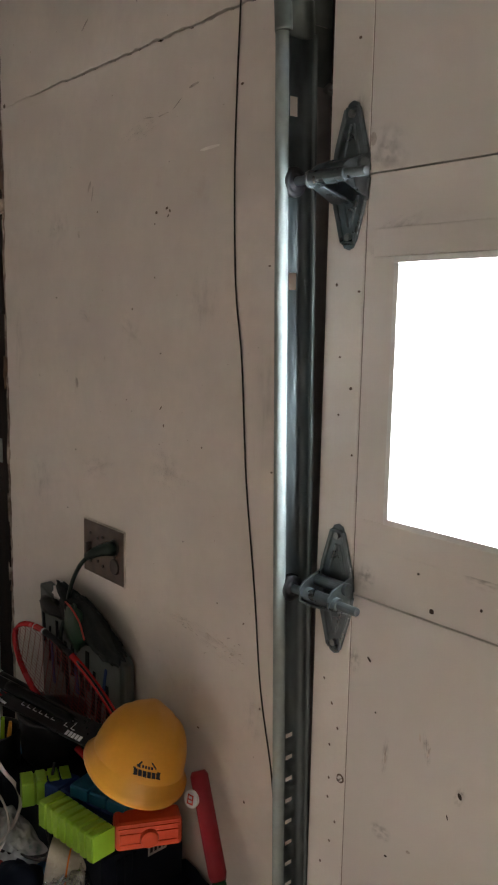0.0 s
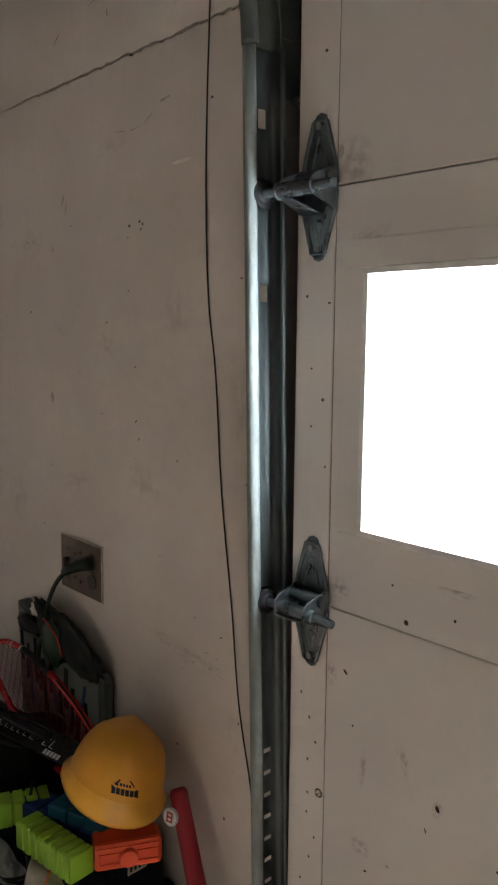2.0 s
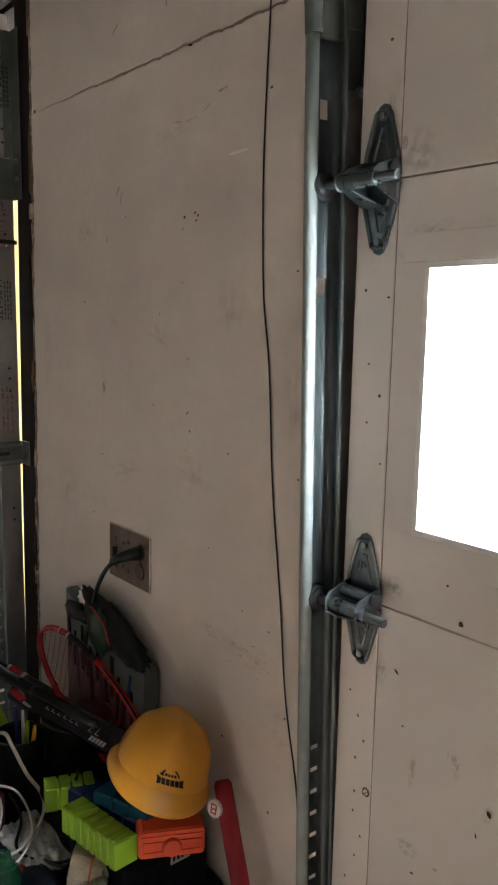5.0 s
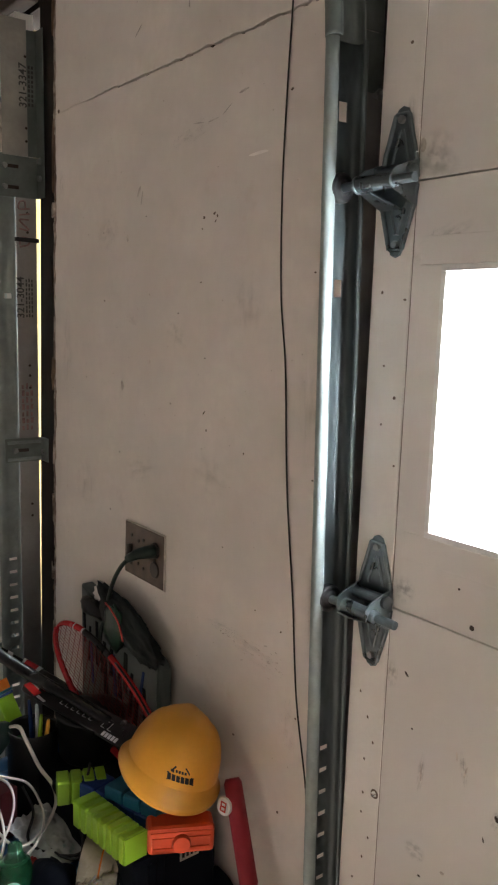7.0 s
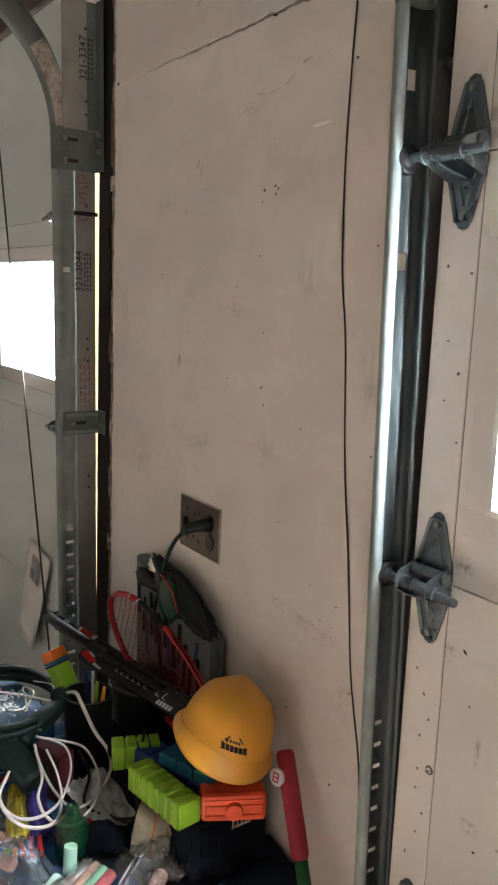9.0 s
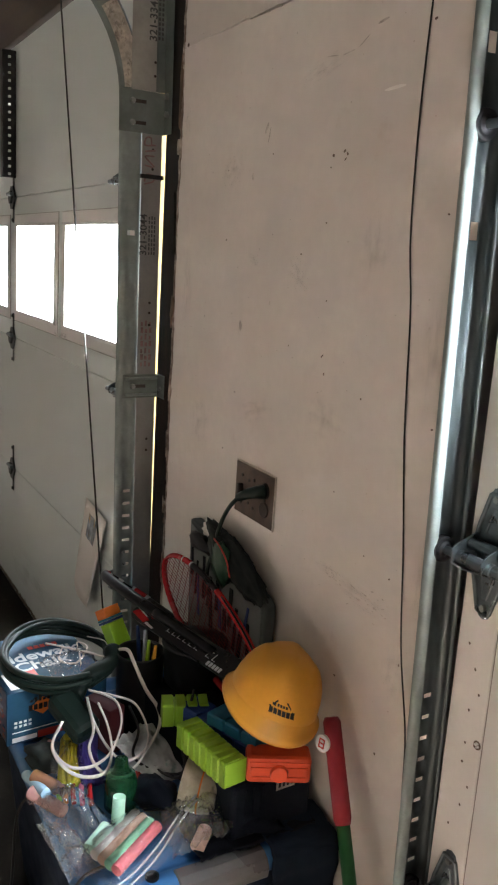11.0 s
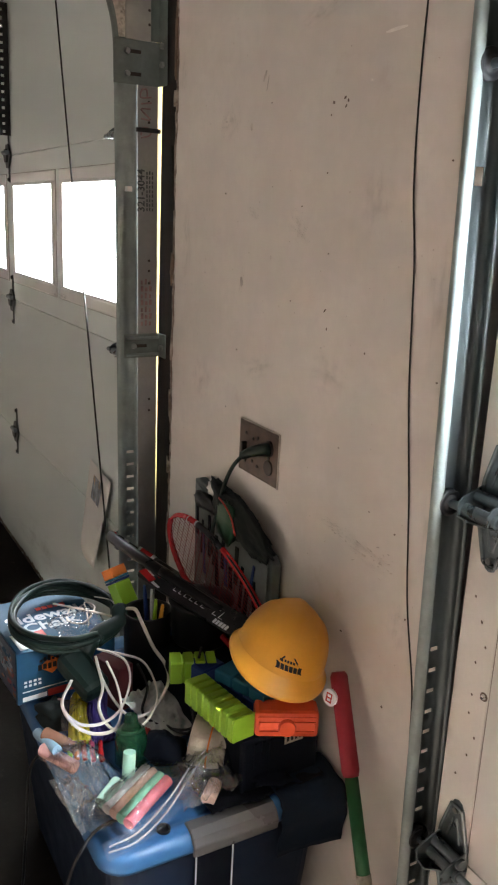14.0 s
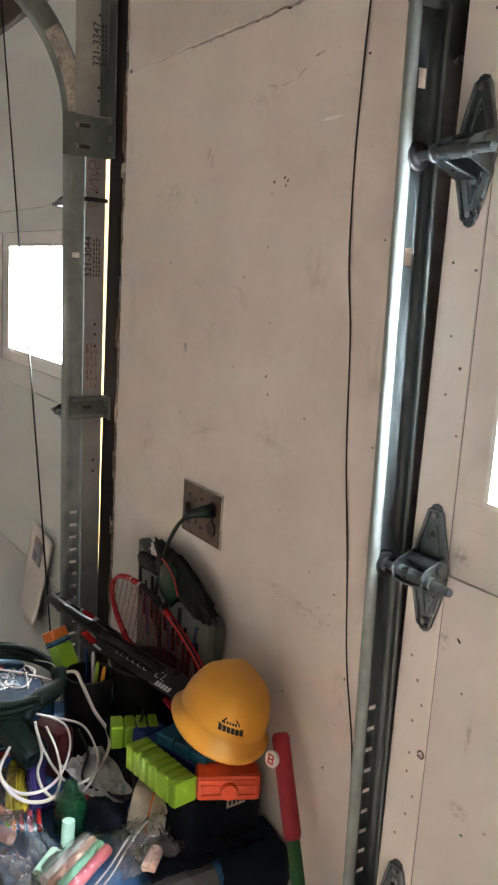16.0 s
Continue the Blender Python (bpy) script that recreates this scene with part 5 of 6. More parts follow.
def lump(bm, c, r, seed, rough=0.25, seg=20, rows=12):
    made = []
    for j in range(rows + 1):
        e = math.pi * j / rows
        ring = []
        for i in range(seg):
            a = 2 * math.pi * i / seg
            d = Vector((math.sin(e) * math.cos(a), math.sin(e) * math.sin(a), math.cos(e)))
            q = 1 + rough * noise.noise(d * 1.6 + Vector((seed, seed * 0.3, 0))) + rough * 0.9 * (abs(noise.noise(d * 3.5 + Vector((seed * 2, 0, 1)))) - 0.2) + rough * 0.5 * (abs(noise.noise(d * 8 + Vector((seed, 0, 4)))) - 0.2)
            ring.append(bm.verts.new((c[0] + d.x * r[0] * q, c[1] + d.y * r[1] * q, c[2] + d.z * r[2] * q)))
        made.append(ring)
    for a, b in zip(made, made[1:]):
        for i in range(seg):
            bm.faces.new((a[i], a[(i + 1) % seg], b[(i + 1) % seg], b[i]))
    bmesh.ops.remove_doubles(bm, verts=bm.verts, dist=1e-6)
    return bm


lump(bm, (0, 0, 0), (0.135, 0.020, 0.040), 3.1, 0.28, 56, 30)
bmesh.ops.transform(bm, matrix=pose(0.068, -0.036, 0.800, 0, 15, 0), verts=bm.verts)
part("cloth_fold", bm, M_DKGRN, bag, smooth=True)
bm = bmesh.new()
lump(bm, (-0.075, -0.040, 0.795), (0.055, 0.018, 0.020), 5.1, 0.3)
part("flap", bm, M_BLK, bag, smooth=True)
bm = bmesh.new()
lump(bm, (0.045, -0.052, 0.792), (0.042, 0.012, 0.046), 7.7, 0.3)
part("green_piece", bm, M_GRNP, bag, "glimpse of bright green plastic", smooth=True)
bm = bmesh.new()
tube(bm, smoothed([(0.02, -0.06, 0.838), (0.055, -0.066, 0.836), (0.085, -0.064, 0.815), (0.098, -0.06, 0.78)]), 0.0018, 8)
part("red_lead", bm, M_REDP, bag, "thin red lead", smooth=True)
bm = bmesh.new()
lump(bm, (-0.055, -0.03, 0.832), (0.030, 0.010, 0.022), 1.7, 0.5)
tagged(part("paper_scrap", bm, M_PAPER, smooth=True), "crumpled pale paper scrap by the cord", "paper")

# ---- black can with brush and its neighbours ----
can = empty("black_can", pose(0.004, -0.212, LID), "tall black can holding brushes", "can")
bm = bmesh.new()
lathe(bm, [(0.0, 0.001), (0.046, 0.001), (0.048, 0.004), (0.050, 0.178), (0.0515, 0.182), (0.0485, 0.182), (0.0465, 0.176), (0.045, 0.02), (0, 0.02)], 40)
part("body", bm, M_BLK, can, smooth=True)
brush = empty("scrub_brush", pose(-0.098, -0.245, 0.640) @ pose(0, 0, 0, 0, -32, 25), "orange, blue and green layered scrub brush", "brush")
for z0, z1, mm, w in ((0.0, 0.022, M_ORANGE, 0.016), (-0.005, 0.0, M_TEAL, 0.018), (-0.011, -0.006, M_BLUE, 0.018), (-0.065, -0.012, M_LIME, 0.014), (-0.11, -0.066, M_GRN, 0.012)):
    part("layer", boxes((-w, w, -0.022, 0.022, z0, z1)), mm, brush, bevel=0.002)
for k, (x, y, c, lean) in enumerate(((0.016, -0.205, M_LIME, 8), (0.028, -0.200, M_YEL, 14), (-0.022, -0.200, M_BLUE, -12), (-0.006, -0.196, M_WHITE, -4))):
    bm = bmesh.new()
    tube(bm, [(0, 0, 0), (0, 0, 0.06), (0, 0, 0.10), (0, 0, 0.112)], 0.006, 8, taper=lambda t: 1 - 0.5 * t)
    thing("marker", bm, c, "coloured marker standing in the black can", "marker", pose(x, y, LID + 0.105, 0, lean, 0), "markers in the can", smooth=True)
tub = thing("dark_tub", lathe(bmesh.new(), [(0.0, 0.001), (0.055, 0.001), (0.062, 0.01), (0.068, 0.09), (0.071, 0.095), (0.068, 0.098), (0.04, 0.104), (0.0, 0.106)], 36), M_BLK, "round dark tub with a domed lid", "tub", pose(0.055, -0.110, LID + 0.114), smooth=True)

# ---- chalk box ----
cb = empty("chalk_box", pose(-0.035, -0.478, LID + 0.001, 0, 0, 5), "blue printed cardboard box of pavement chalk", "box")
W_, D__, H_ = 0.235, 0.215, 0.116
part("carton", boxes((-W_, 0, 0, D__, 0, H_)), M_CARD, cb, bevel=0.0015)
part("front_print", boxes((-W_ + 0.006, -0.004, -0.0018, 0.0002, 0.004, H_ - 0.004)), M_CARD_D, cb, "dark busy printed picture")
M_WORD = plastic("pale_blue_grey_print", (0.46, 0.51, 0.55), 0.5)
M_PRINTG, M_PRINTB, M_PRINTR = plastic("faded_grey_print", (0.20, 0.25, 0.30), 0.5), plastic("brown_print", (0.26, 0.11, 0.05), 0.5), plastic("faded_red_print", (0.28, 0.05, 0.045), 0.5)
rnd_box = random.Random(8)
text_part("word_chalk_front", "CHALK", 0.034, M_PRINTG, cb, Matrix(((1, 0, 0, -0.115), (0, 0, -1, -0.0024), (0.18, 1, 0, 0.058), (0, 0, 0, 1))), bold=0.0008)
for nm, mm, cnt in (("red_print", M_PRINTR, 26), ("pale_print", M_PRINTG, 22), ("brown_print", M_PRINTB, 16), ("blue_print", M_CARD, 26)):
    bm = bmesh.new()
    for i in range(cnt):
        px, pz, pw = rnd_box.uniform(-0.215, -0.022), rnd_box.uniform(0.008, 0.094), rnd_box.uniform(0.003, 0.013)
        prism(bm, [(-pw, -0.002), (pw * 0.6, -0.003 * rnd_box.random() - 0.001), (pw, 0.003), (-pw * 0.7, 0.002 + 0.006 * rnd_box.random())], 0, 0.0004 + 0.0001 * rnd_box.random(),
              Matrix(((1, 0, 0, px), (0, 0, -1, -0.0018), (0, 1, 0, pz), (0, 0, 0, 1))))
    part(nm, bm, mm, cb)["kind"] = "stuff"
part("corner_strip", boxes((-0.008, 0.0006, -0.0025, 0.004, 0.0, H_)), M_CARD, cb)
part("white_panel", boxes((-0.080, -0.012, 0.010, 0.045, H_ - 0.0002, H_ + 0.0006)), M_WHITE, cb)
part("red_panel", boxes((-0.080, -0.012, 0.047, 0.080, H_ - 0.0002, H_ + 0.0006)), M_REDP, cb)
text_part("word_sidewalk", "Sidewalk", 0.052, M_WORD, cb, pose(-0.135, 0.112, H_ + 0.0006, 0, 0, 90), bold=0.0012)
text_part("word_chalk", "Chalk", 0.052, M_WORD, cb, pose(-0.092, 0.105, H_ + 0.0006, 0, 0, 90), bold=0.0012)
bm = boxes(*[(-0.178, -0.165, 0.10 + 0.014 * i, 0.111 + 0.014 * i, H_ - 0.0002, H_ + 0.0007) for i in range(5)])
part("red_word_bars", bm, M_REDP, cb)
bm = bmesh.new()
prism(bm, [(-0.028, 0), (0, 0.020), (0.028, 0), (0, -0.020)], 0, 0.0007, Matrix(((0, 0, 1, 0.0), (1, 0, 0, 0.072), (0, 1, 0, 0.074), (0, 0, 0, 1))))
part("orange_diamond", bm, M_ORANGE, cb)
bm = boxes(*[(0.0003, 0.0012, 0.042 + 0.0105 * i, 0.050 + 0.0105 * i, 0.067 + 0.001 * (i % 2), 0.080) for i in range(6)], *[(0.0003, 0.0012, 0.045 + 0.009 * i, 0.051 + 0.009 * i, 0.086, 0.091 + 0.004 * (i % 3)) for i in range(6)])
part("badge_bars", bm, M_BLK, cb)
bm = boxes(*[(0.0002, 0.001, 0.012 + 0.01 * (i % 4), 0.018 + 0.01 * (i % 4), 0.036 + 0.009 * (i // 4), 0.041 + 0.009 * (i // 4)) for i in range(8)], (0.0002, 0.001, 0.008, 0.13, 0.0245, 0.0265), (0.0002, 0.001, 0.008, 0.06, 0.004, 0.014))
part("white_print", bm, M_WHITE, cb)
part("red_print", boxes((0.0002, 0.001, 0.062, 0.14, 0.002, 0.018)), M_REDP, cb)

# ---- cords ----
coil = empty("extension_cord", pose(0, 0, 0), "coiled dark green extension cord lying on the chalk box", "cord")
for k in range(6):
    bm = bmesh.new()
    ph, pts = 0.5 * k, []
    for i in range(13):
        a = 2 * math.pi * i / 12
        rr = 1.0 + 0.06 * noise.noise((k * 2.1, i * 0.6, 0)) - 0.028 * (k % 3)
        pinch = 1 - 0.16 * math.exp(-((a - 0.9) / 0.5) ** 2) * (k % 2)
        x = -0.112 + 0.142 * rr * pinch * math.cos(a + 0.2) + 0.006 * (k % 2)
        y = -0.352 + 0.118 * rr * pinch * math.sin(a + 0.2)
        z = 0.545 + 0.009 * (k // 2) + 0.007 * math.sin(2 * a + ph) + 0.012
        pts.append((x, y, z))
    pts[-1] = pts[0]
    tube(bm, smoothed(pts), 0.0060, 8)
    part("loop", bm, M_CORDG, coil, smooth=True)
bm = bmesh.new()
tube(bm, smoothed([(-0.03, -0.262, 0.60), (0.0, -0.275, 0.585), (0.015, -0.33, 0.57), (0.03, -0.36, 0.545)]), 0.017, 12, taper=lambda t: 1.0 + 0.25 * math.sin(14 * t) * 0.4)
part("strapped_end", bm, M_CORDG, coil, "thick strapped part of the coil", smooth=True)
bm = bmesh.new()
box(bm, -0.055, 0.055, -0.03, 0.03, -0.024, 0.024, pose(0.058, -0.372, 0.518, 12, 22, 20))
part("outlet_block", bm, M_CORDG, coil, "dark moulded outlet block of the cord", bevel=0.014)

WHITE_RUNS = (
    ("white lamp lead in a loose loop", [(-0.022, -0.26, 0.6), (0.016, -0.246, 0.615), (0.047, -0.243, 0.6), (0.078, -0.229, 0.555), (0.106, -0.213, 0.525), (0.132, -0.218, 0.505), (0.156, -0.244, 0.485), (0.179, -0.286, 0.475), (0.172, -0.316, 0.475), (0.147, -0.338, 0.5), (0.098, -0.348, 0.53), (0.072, -0.35, 0.56)]),
    ("white lamp lead in a loose loop", [(0.055, -0.341, 0.565), (0.075, -0.316, 0.56), (0.092, -0.294, 0.545), (0.132, -0.3, 0.525), (0.175, -0.334, 0.5), (0.192, -0.374, 0.49), (0.186, -0.413, 0.492), (0.163, -0.435, 0.505), (0.137, -0.437, 0.52), (0.119, -0.416, 0.54)]),
    ("white lamp lead in a loose loop", [(0.057, -0.33, 0.56), (0.071, -0.293, 0.55), (0.089, -0.257, 0.535), (0.128, -0.247, 0.51), (0.165, -0.257, 0.49), (0.2, -0.292, 0.475), (0.212, -0.338, 0.468), (0.194, -0.369, 0.485), (0.167, -0.376, 0.51), (0.137, -0.358, 0.53), (0.085, -0.352, 0.555)]),
    ("white lamp lead in a loose loop", [(0.114, -0.412, 0.545), (0.149, -0.441, 0.522), (0.184, -0.428, 0.495), (0.211, -0.399, 0.485), (0.214, -0.361, 0.486), (0.183, -0.337, 0.503), (0.139, -0.33, 0.53), (0.093, -0.334, 0.555)]),
    ("thin white lead tangled inside the coil", [(-0.16, -0.33, 0.556), (-0.10, -0.355, 0.558), (-0.06, -0.33, 0.566), (-0.11, -0.29, 0.57), (-0.15, -0.30, 0.566), (-0.09, -0.315, 0.574), (-0.03, -0.33, 0.576)]),
    ("thin white lead tangled inside the coil", [(-0.19, -0.36, 0.556), (-0.08, -0.30, 0.575), (-0.03, -0.28, 0.585), (-0.06, -0.26, 0.585), (-0.12, -0.25, 0.575), (-0.17, -0.27, 0.565)]))
for k, (lab, pts) in enumerate(WHITE_RUNS):
    bm = bmesh.new()
    tube(bm, smoothed(pts, 8), 0.0038 if k < 4 else 0.0022, 8, flat=0.6)
    thing("lamp_lead", bm, M_CORDW, lab, "lead", group="white leads", smooth=True)
for k, (lab, pts) in enumerate((("thin black cable over the clutter", [(0.16, -0.185, 0.555), (0.21, -0.205, 0.50), (0.25, -0.22, 0.47), (0.21, -0.26, 0.458), (0.15, -0.28, 0.46), (0.10, -0.25, 0.48), (0.07, -0.26, 0.52)]),
                               ("thin black cable over the clutter", [(0.19, -0.175, 0.60), (0.205, -0.195, 0.54), (0.26, -0.225, 0.475), (0.23, -0.25, 0.462), (0.16, -0.262, 0.458)]),
                               ("black cable trailing off the tote lid", [(0.375, -0.395, 0.422), (0.37, -0.42, 0.424), (0.38, -0.455, 0.424), (0.40, -0.486, 0.412), (0.385, -0.50, 0.36), (0.33, -0.505, 0.22), (0.27, -0.515, 0.03), (0.20, -0.53, 0.006), (0.0, -0.6, 0.006)]),
                               ("black cable hanging down the tote side", [(0.15, -0.45, 0.43), (0.14, -0.485, 0.42), (0.12, -0.50, 0.36), (0.10, -0.505, 0.2), (0.05, -0.52, 0.02), (-0.1, -0.6, 0.006), (-0.5, -0.7, 0.006)]))):
    bm = bmesh.new()
    tube(bm, smoothed(pts, 8), 0.0028, 8)
    thing("black_cable", bm, M_BLACK, lab, "cable", group="black cables", smooth=True)


# ---- chalk, bags and small clutter ----
def chalk(a, b, colour, label, r=0.0118):
    a, b = Vector(a), Vector(b)
    bm = bmesh.new()
    tube(bm, [a, a.lerp(b, 0.02), a.lerp(b, 0.98), b], r, 28, taper=lambda t: 0.93 if t in (0.0, 1.0) else 1.0 - 0.08 * t)
    return thing("chalk_stick", bm, CHALK[colour], label, "chalk", group="chalk sticks")


for k, c in enumerate(("white", "peach", "green", "pink")):
    a = Vector((0.356, -0.427, 0.4375)) + Vector((0.0172, 0.0060, 0.0015)) * k
    chalk(a, a + Vector((-0.062, 0.098, 0.008)), c, f"{c} pavement chalk stick in a clear bag", 0.0108)
chalk((0.304, -0.370, 0.426), (0.297, -0.364, 0.492), "mint", "mint chalk stick standing upright among bags")
chalk((0.340, -0.430, 0.438), (0.312, -0.390, 0.448), "mint", "short mint chalk stub lying in the bag", 0.0145)
chalk((0.150, -0.480, 0.438), (0.222, -0.440, 0.434), "rose", "rose pavement chalk in a clear bag", 0.013)
chalk((0.125, -0.468, 0.452), (0.195, -0.425, 0.448), "brown", "brown pavement chalk in a clear bag", 0.013)
chalk((0.095, -0.475, 0.437), (0.185, -0.462, 0.452), "sky", "pale blue pavement chalk in a clear bag", 0.010)
chalk((0.405, -0.262, 0.434), (0.375, -0.232, 0.438), "peach", "broken peach chalk piece in a bag", 0.0135)
chalk((0.06, -0.44, 0.445), (0.035, -0.41, 0.45), "rose", "pink chalk end by the box", 0.012)


def film(name, corner, du, dv, nu, nv, amp, seed, label, lift=0.0, film_material=None):
    bm = bmesh.new()
    corner, du, dv = Vector(corner), Vector(du), Vector(dv)
    g_ = []
    for j in range(nv + 1):
        row = []
        for i in range(nu + 1):
            s_, t_ = i / nu, j / nv
            h = amp * (noise.noise((s_ * 3 + seed, t_ * 3, seed)) + 0.5 * noise.noise((s_ * 8 + seed, t_ * 8, 2)) + 0.25 * noise.noise((s_ * 18, t_ * 18 + seed, 2)) + 0.55 * (0.4 - abs(noise.noise((s_ * 6 + seed, t_ * 9, 7)))) + 0.3 * (0.4 - abs(noise.noise((s_ * 15, t_ * 12 + seed, 4)))))
            row.append(bm.verts.new(corner + du * (s_ + 0.04 * noise.noise((t_ * 4, seed, 0))) + dv * (t_ + 0.05 * noise.noise((s_ * 4, seed, 5))) + Vector((0, 0, h + lift * math.sin(math.pi * s_) * math.sin(math.pi * t_)))))
        g_.append(row)
    for j in range(nv):
        for i in range(nu):
            bm.faces.new((g_[j][i], g_[j][i + 1], g_[j + 1][i + 1], g_[j + 1][i]))
    return thing(name, bm, film_material or M_FILM, label, "plastic bag", smooth=True, group="clear bags")


b1 = film("zip_bag", (0.335, -0.478, 0.432), (0.110, 0.045, -0.004), (-0.080, 0.18, 0.016), 44, 50, 0.007, 2.0, "crumpled clear zip bag round chalk sticks", 0.040)
b2 = film("zip_bag", (0.430, -0.318, 0.442), (-0.118, 0.02, 0.006), (-0.010, 0.118, 0.018), 44, 40, 0.018, 6.0, "crumpled clear zip bag with a chalk piece", 0.035, M_CRINKLE)
film("torn_film", (0.232, -0.492, 0.428), (0.150, 0.012, -0.004), (0.012, 0.050, 0.010), 50, 24, 0.012, 15.0, "torn strip of clear film trailing over the lid", 0.012, M_CRINKLE)
b3 = film("zip_bag", (0.155, -0.490, 0.428), (0.17, 0.03, 0.0), (-0.03, 0.085, 0.012), 50, 34, 0.011, 9.0, "torn clear bag over loose chalk", 0.036, M_CRINKLE)
for b_, pts in ((b1, [(0.435, -0.452, 0.424), (0.440, -0.405, 0.432), (0.420, -0.345, 0.452), (0.378, -0.285, 0.470), (0.345, -0.235, 0.478), (0.33, -0.185, 0.474)]),
                (b2, [(0.428, -0.448, 0.428), (0.430, -0.40, 0.440), (0.408, -0.34, 0.462), (0.366, -0.28, 0.478), (0.335, -0.23, 0.484)])):
    bm = bmesh.new()
    run = smoothed(pts)
    tube(bm, run, 0.0019, 6)
    part("zip_strip", bm, M_ZIP, b_, "pale ridged zip strip", smooth=True)
lip = bmesh.new()
run = smoothed([(0.432, -0.458, 0.425), (0.432, -0.405, 0.436), (0.418, -0.342, 0.456), (0.384, -0.283, 0.474), (0.350, -0.232, 0.482), (0.335, -0.185, 0.478)], 8)
rows_z = []
for i, p in enumerate(run):
    d = (run[min(i + 1, len(run) - 1)] - run[max(i - 1, 0)]).normalized()
    side = d.cross(Vector((0.5, -0.4, 0.77))).normalized()
    rows_z.append([lip.verts.new(p + side * (0.007 * k - 0.012) + Vector((0, 0, 0.0015 * math.sin(i * 0.5 + k)))) for k in range(5)])
for a, b in zip(rows_z, rows_z[1:]):
    for k in range(4):
        lip.faces.new((a[k], a[k + 1], b[k + 1], b[k]))
part("bag_lip", lip, mat("bag_lip_film", (0.80, 0.79, 0.82), 0.2, var=0.05, scale=25, alpha=0.09, bump=0), b1, "clouded clear lip of the zip bag", smooth=True)

# craft stems
for k in range(22):
    yellow = k < 11
    bm = bmesh.new()
    o = Vector((0.055 + (0 if yellow else 0.012), -0.378 + (0 if yellow else 0.034), 0.468 + 0.004 * (k % 3)))
    j = Vector((0.004 * noise.noise((k, 0, 0)), 0.028 * ((k % 11) / 10 - 0.5), 0.010 * noise.noise((k, 3, 0))))
    tube(bm, [o + j, o + j + Vector((0.06, -0.022, -0.004)), o + j * 1.3 + Vector((0.125, -0.040 + (0 if yellow else 0.01), -0.018 + 0.006 * noise.noise((k, 9, 0))))], 0.0046 if yellow else 0.0065, 6)
    thing("craft_stem", bm, (plastic("stem_yellow", (0.85, 0.68, 0.03), 0.8) if k == 0 else bpy.data.materials["stem_yellow"]) if yellow else
          (plastic("stem_purple", (0.05, 0.03, 0.20), 0.8) if k == 11 else bpy.data.materials["stem_purple"]), "yellow fuzzy craft stem in a bunch" if yellow else "purple fuzzy craft stem in a bunch", "craft stem", group="craft stems", smooth=True)
for k, (x, y, c) in enumerate(((0.190, -0.428, M_ORANGE), (0.196, -0.415, M_FRED), (0.205, -0.402, plastic("stem_pink", (0.7, 0.08, 0.22), 0.8)), (0.183, -0.438, M_LIME), (0.213, -0.388, M_FRED))):
    bm = bmesh.new()
    tube(bm, [(x - 0.02, y + 0.006, 0.452), (x, y, 0.448), (x + 0.02, y - 0.004, 0.44)], 0.005, 6)
    thing("craft_stem", bm, c, "bright fuzzy craft stem end", "craft stem", group="craft stems", smooth=True)
film("stem_sleeve", (0.045, -0.41, 0.470), (0.15, -0.05, -0.018), (0.02, 0.075, 0.0), 44, 30, 0.005, 12.0, "clear sleeve round craft stems", 0.022)

film("coil_sleeve", (-0.125, -0.400, 0.553), (0.125, 0.015, 0.006), (0.0, 0.105, 0.010), 40, 36, 0.012, 31.0, "clear crinkled bag inside the cord coil", 0.022)
bm = lathe(bmesh.new(), [(0.0, 0.0), (0.026, 0.0), (0.030, 0.006), (0.030, 0.055), (0.026, 0.070), (0.013, 0.085), (0.012, 0.10), (0.0, 0.10)], 28)
thing("green_bottle", bm, M_GBOT, "small translucent green plastic bottle", "bottle", pose(0.236, -0.338, LID + 0.001, 0, 0, 0), smooth=True)
bm = lathe(bmesh.new(), [(0.030, -0.034), (0.047, -0.034), (0.048, -0.030), (0.048, 0.030), (0.047, 0.034), (0.030, 0.034), (0.030, -0.034)], 40)
tape = thing("tape_roll", bm, M_TAPE, "roll of shiny brownish packing tape", "tape", pose(0.303, -0.206, LID + 0.050, 84, 0, -40), smooth=False)
bm = lathe(bmesh.new(), [(0.0482, -0.004), (0.0484, -0.004), (0.0484, -0.001), (0.0482, -0.001)], 40)
part("orange_edge", bm, M_ORANGE, tape, "thin orange ring")
bm = lump(bmesh.new(), (0, 0, 0), (0.046, 0.036, 0.026), 4.4, 0.35)
thing("black_pouch", bm, M_CASE, "small black fabric pouch", "pouch", pose(0.262, -0.278, LID + 0.030, 0, 0, 30), smooth=True)
pale = film("white_bag", (0.085, -0.300, 0.455), (0.165, 0.02, -0.012), (-0.03, 0.12, 0.015), 40, 34, 0.016, 21.0, "crumpled pale plastic bag with green print", 0.015)
pale.data.materials.clear()
pale.data.materials.append(mat("white_bag_film", (0.55, 0.56, 0.54), 0.35, var=0.15, scale=18, dirt=(0.05, 0.24, 0.20), dirt_at=0.60, dirt_scale=20))
pale["group"] = "pale bag"
thing("red_packet", boxes((-0.035, 0.035, -0.022, 0.022, 0, 0.018)), M_REDP, "small red packet beneath the pouch", "packet", pose(0.215, -0.275, LID + 0.006, 0, 8, 50), bevel=0.004)
thing("dark_red_carton", boxes((-0.04, 0.04, -0.02, 0.02, 0, 0.10)), plastic("maroon_card", (0.10, 0.012, 0.015), 0.6), "dark maroon carton behind white cords", "box", pose(0.035, -0.30, LID + 0.001, 0, 0, 20), bevel=0.002)
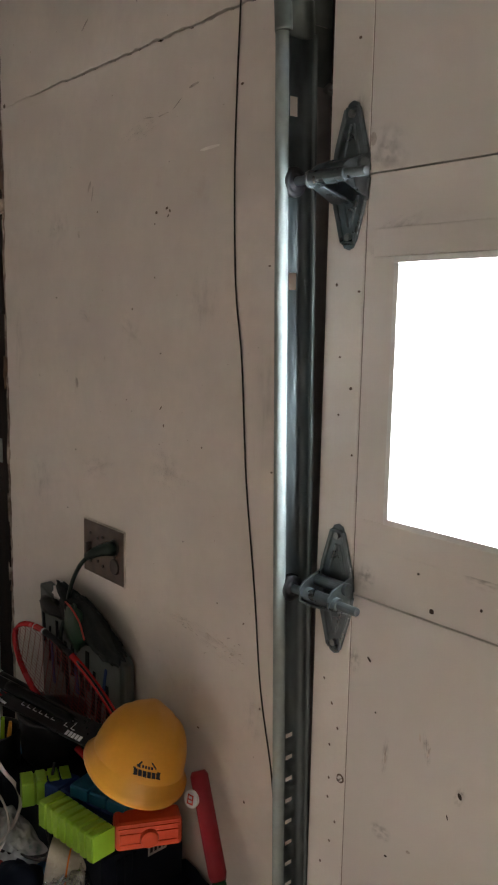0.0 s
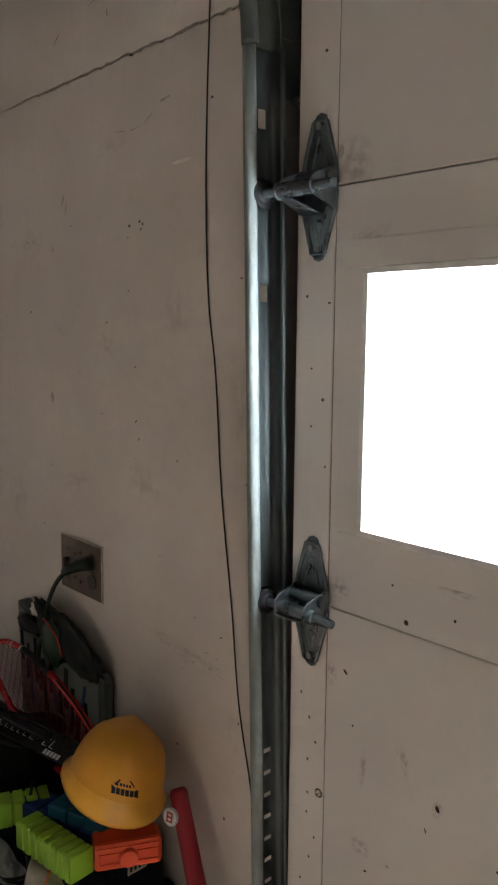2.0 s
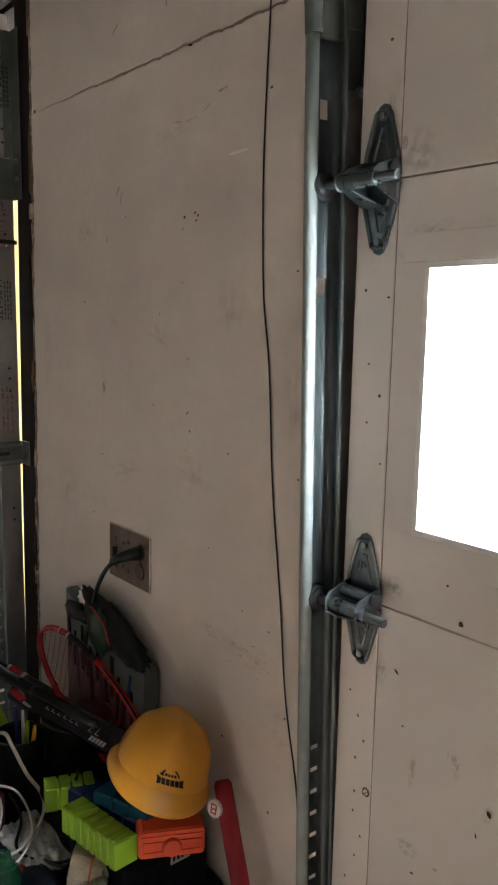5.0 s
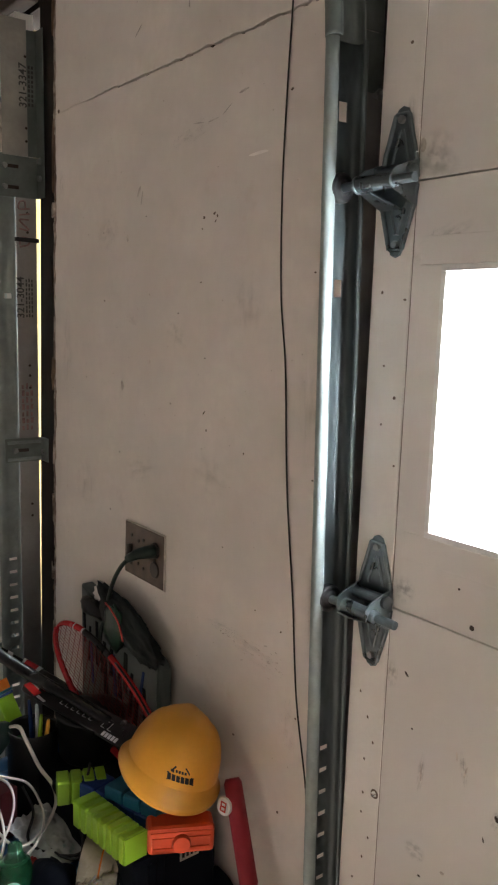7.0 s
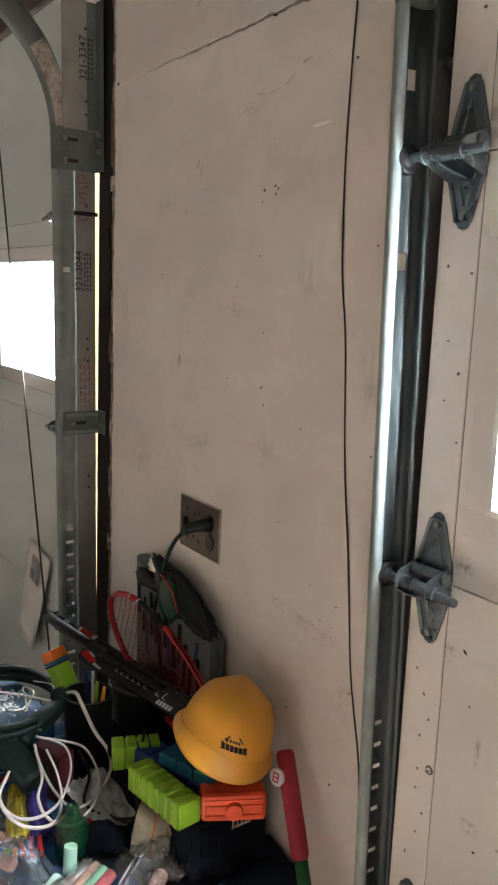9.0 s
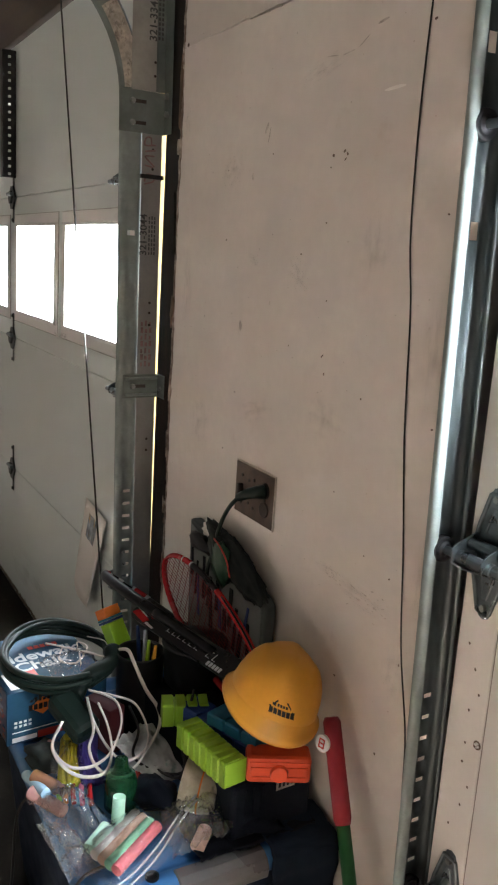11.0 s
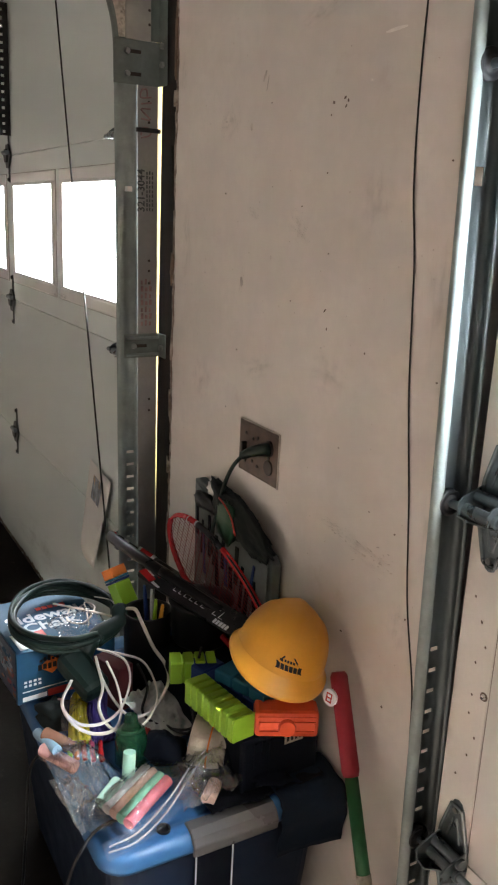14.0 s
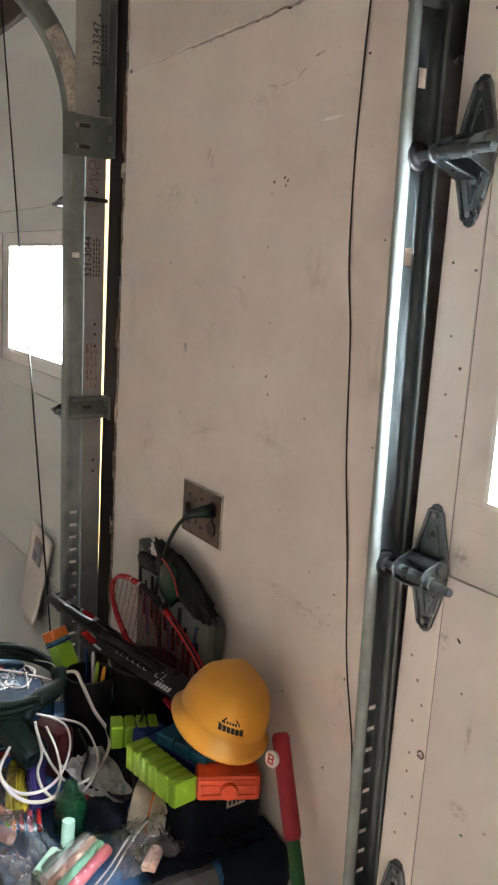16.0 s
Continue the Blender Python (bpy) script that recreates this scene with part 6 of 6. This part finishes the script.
bm = lump(bmesh.new(), (0, 0, 0), (0.05, 0.04, 0.022), 14.4, 0.45)
thing("dark_cloth", bm, M_DKGRN, "crumpled dark cloth by the chalk box", "cloth", pose(0.06, -0.42, LID + 0.022, 0, 0, 30), smooth=True)
bm = lump(bmesh.new(), (0, 0, 0), (0.07, 0.05, 0.02), 11.4, 0.45)
thing("dark_cloth", bm, M_CASE, "crumpled dark cloth on the tote lid", "cloth", pose(0.365, -0.16, LID + 0.018, 0, 0, 70), smooth=True)
# Rumpled black sheet, added to give the lid's end its shade by colour.
bm = bmesh.new()
gn = 26
cg = []
for j in range(gn + 1):
    row = []
    for i in range(gn + 1):
        a_, c_ = i / gn, j / gn
        x = 0.255 + 0.175 * a_ + 0.012 * noise.noise((c_ * 4, 2, 0))
        y = -0.265 + 0.235 * c_ + 0.018 * noise.noise((a_ * 4, 7, 0))
        row.append(bm.verts.new((x, y, LID + 0.0035 + 0.012 * abs(noise.noise((a_ * 5, c_ * 5, 3))) + 0.005 * abs(noise.noise((a_ * 13, c_ * 13, 8))))))
    cg.append(row)
for j in range(gn):
    for i in range(gn):
        bm.faces.new((cg[j][i], cg[j][i + 1], cg[j + 1][i + 1], cg[j + 1][i]))
thing("black_cloth", bm, mat("black_cloth", (0.008, 0.009, 0.013), 0.9, var=0.2, scale=30, fine=400, bump=0.3, spec=0.1), "rumpled black sheet added as the shade on the tote lid", "cloth", smooth=True, solid=0.0015)
# its end, a second added sheet, paints the same shade over the tote's rim
bm = bmesh.new()
fall = smoothed([(0.375, 0, LID + 0.012), (0.41, 0, LID + 0.008), (0.436, 0, LID + 0.002), (0.450, 0, 0.410), (0.4555, 0, 0.398), (0.457, 0, 0.375), (0.452, 0, 0.345), (0.447, 0, 0.30)], 4)
drape = []
for i, (x, _, z) in enumerate(fall):
    row = []
    for j in range(19):
        c_ = j / 18
        y = -0.138 + 0.006 * noise.noise((i * 0.25, 4, 0)) + 0.131 * c_
        tuck = max(0.0, y + 0.064) ** 2 * 8 * min(1.0, i / 9)
        row.append(bm.verts.new((x - tuck * 0.3 + 0.022 * c_ ** 3 * min(1.0, i / 9) + 0.002 * noise.noise((i * 0.4, c_ * 6, 1)), y, z + 0.002 * noise.noise((c_ * 7, i * 0.5, 6)))))
    drape.append(row)
for a, b in zip(drape, drape[1:]):
    for j in range(18):
        bm.faces.new((a[j], a[j + 1], b[j + 1], b[j]))
thing("navy_cloth", bm, mat("navy_cloth", (0.008, 0.015, 0.029), 0.85, var=0.2, scale=20, fine=400, bump=0.2, spec=0.2), "dark navy sheet added as the shade over the tote rim", "cloth", smooth=True, solid=0.0015)
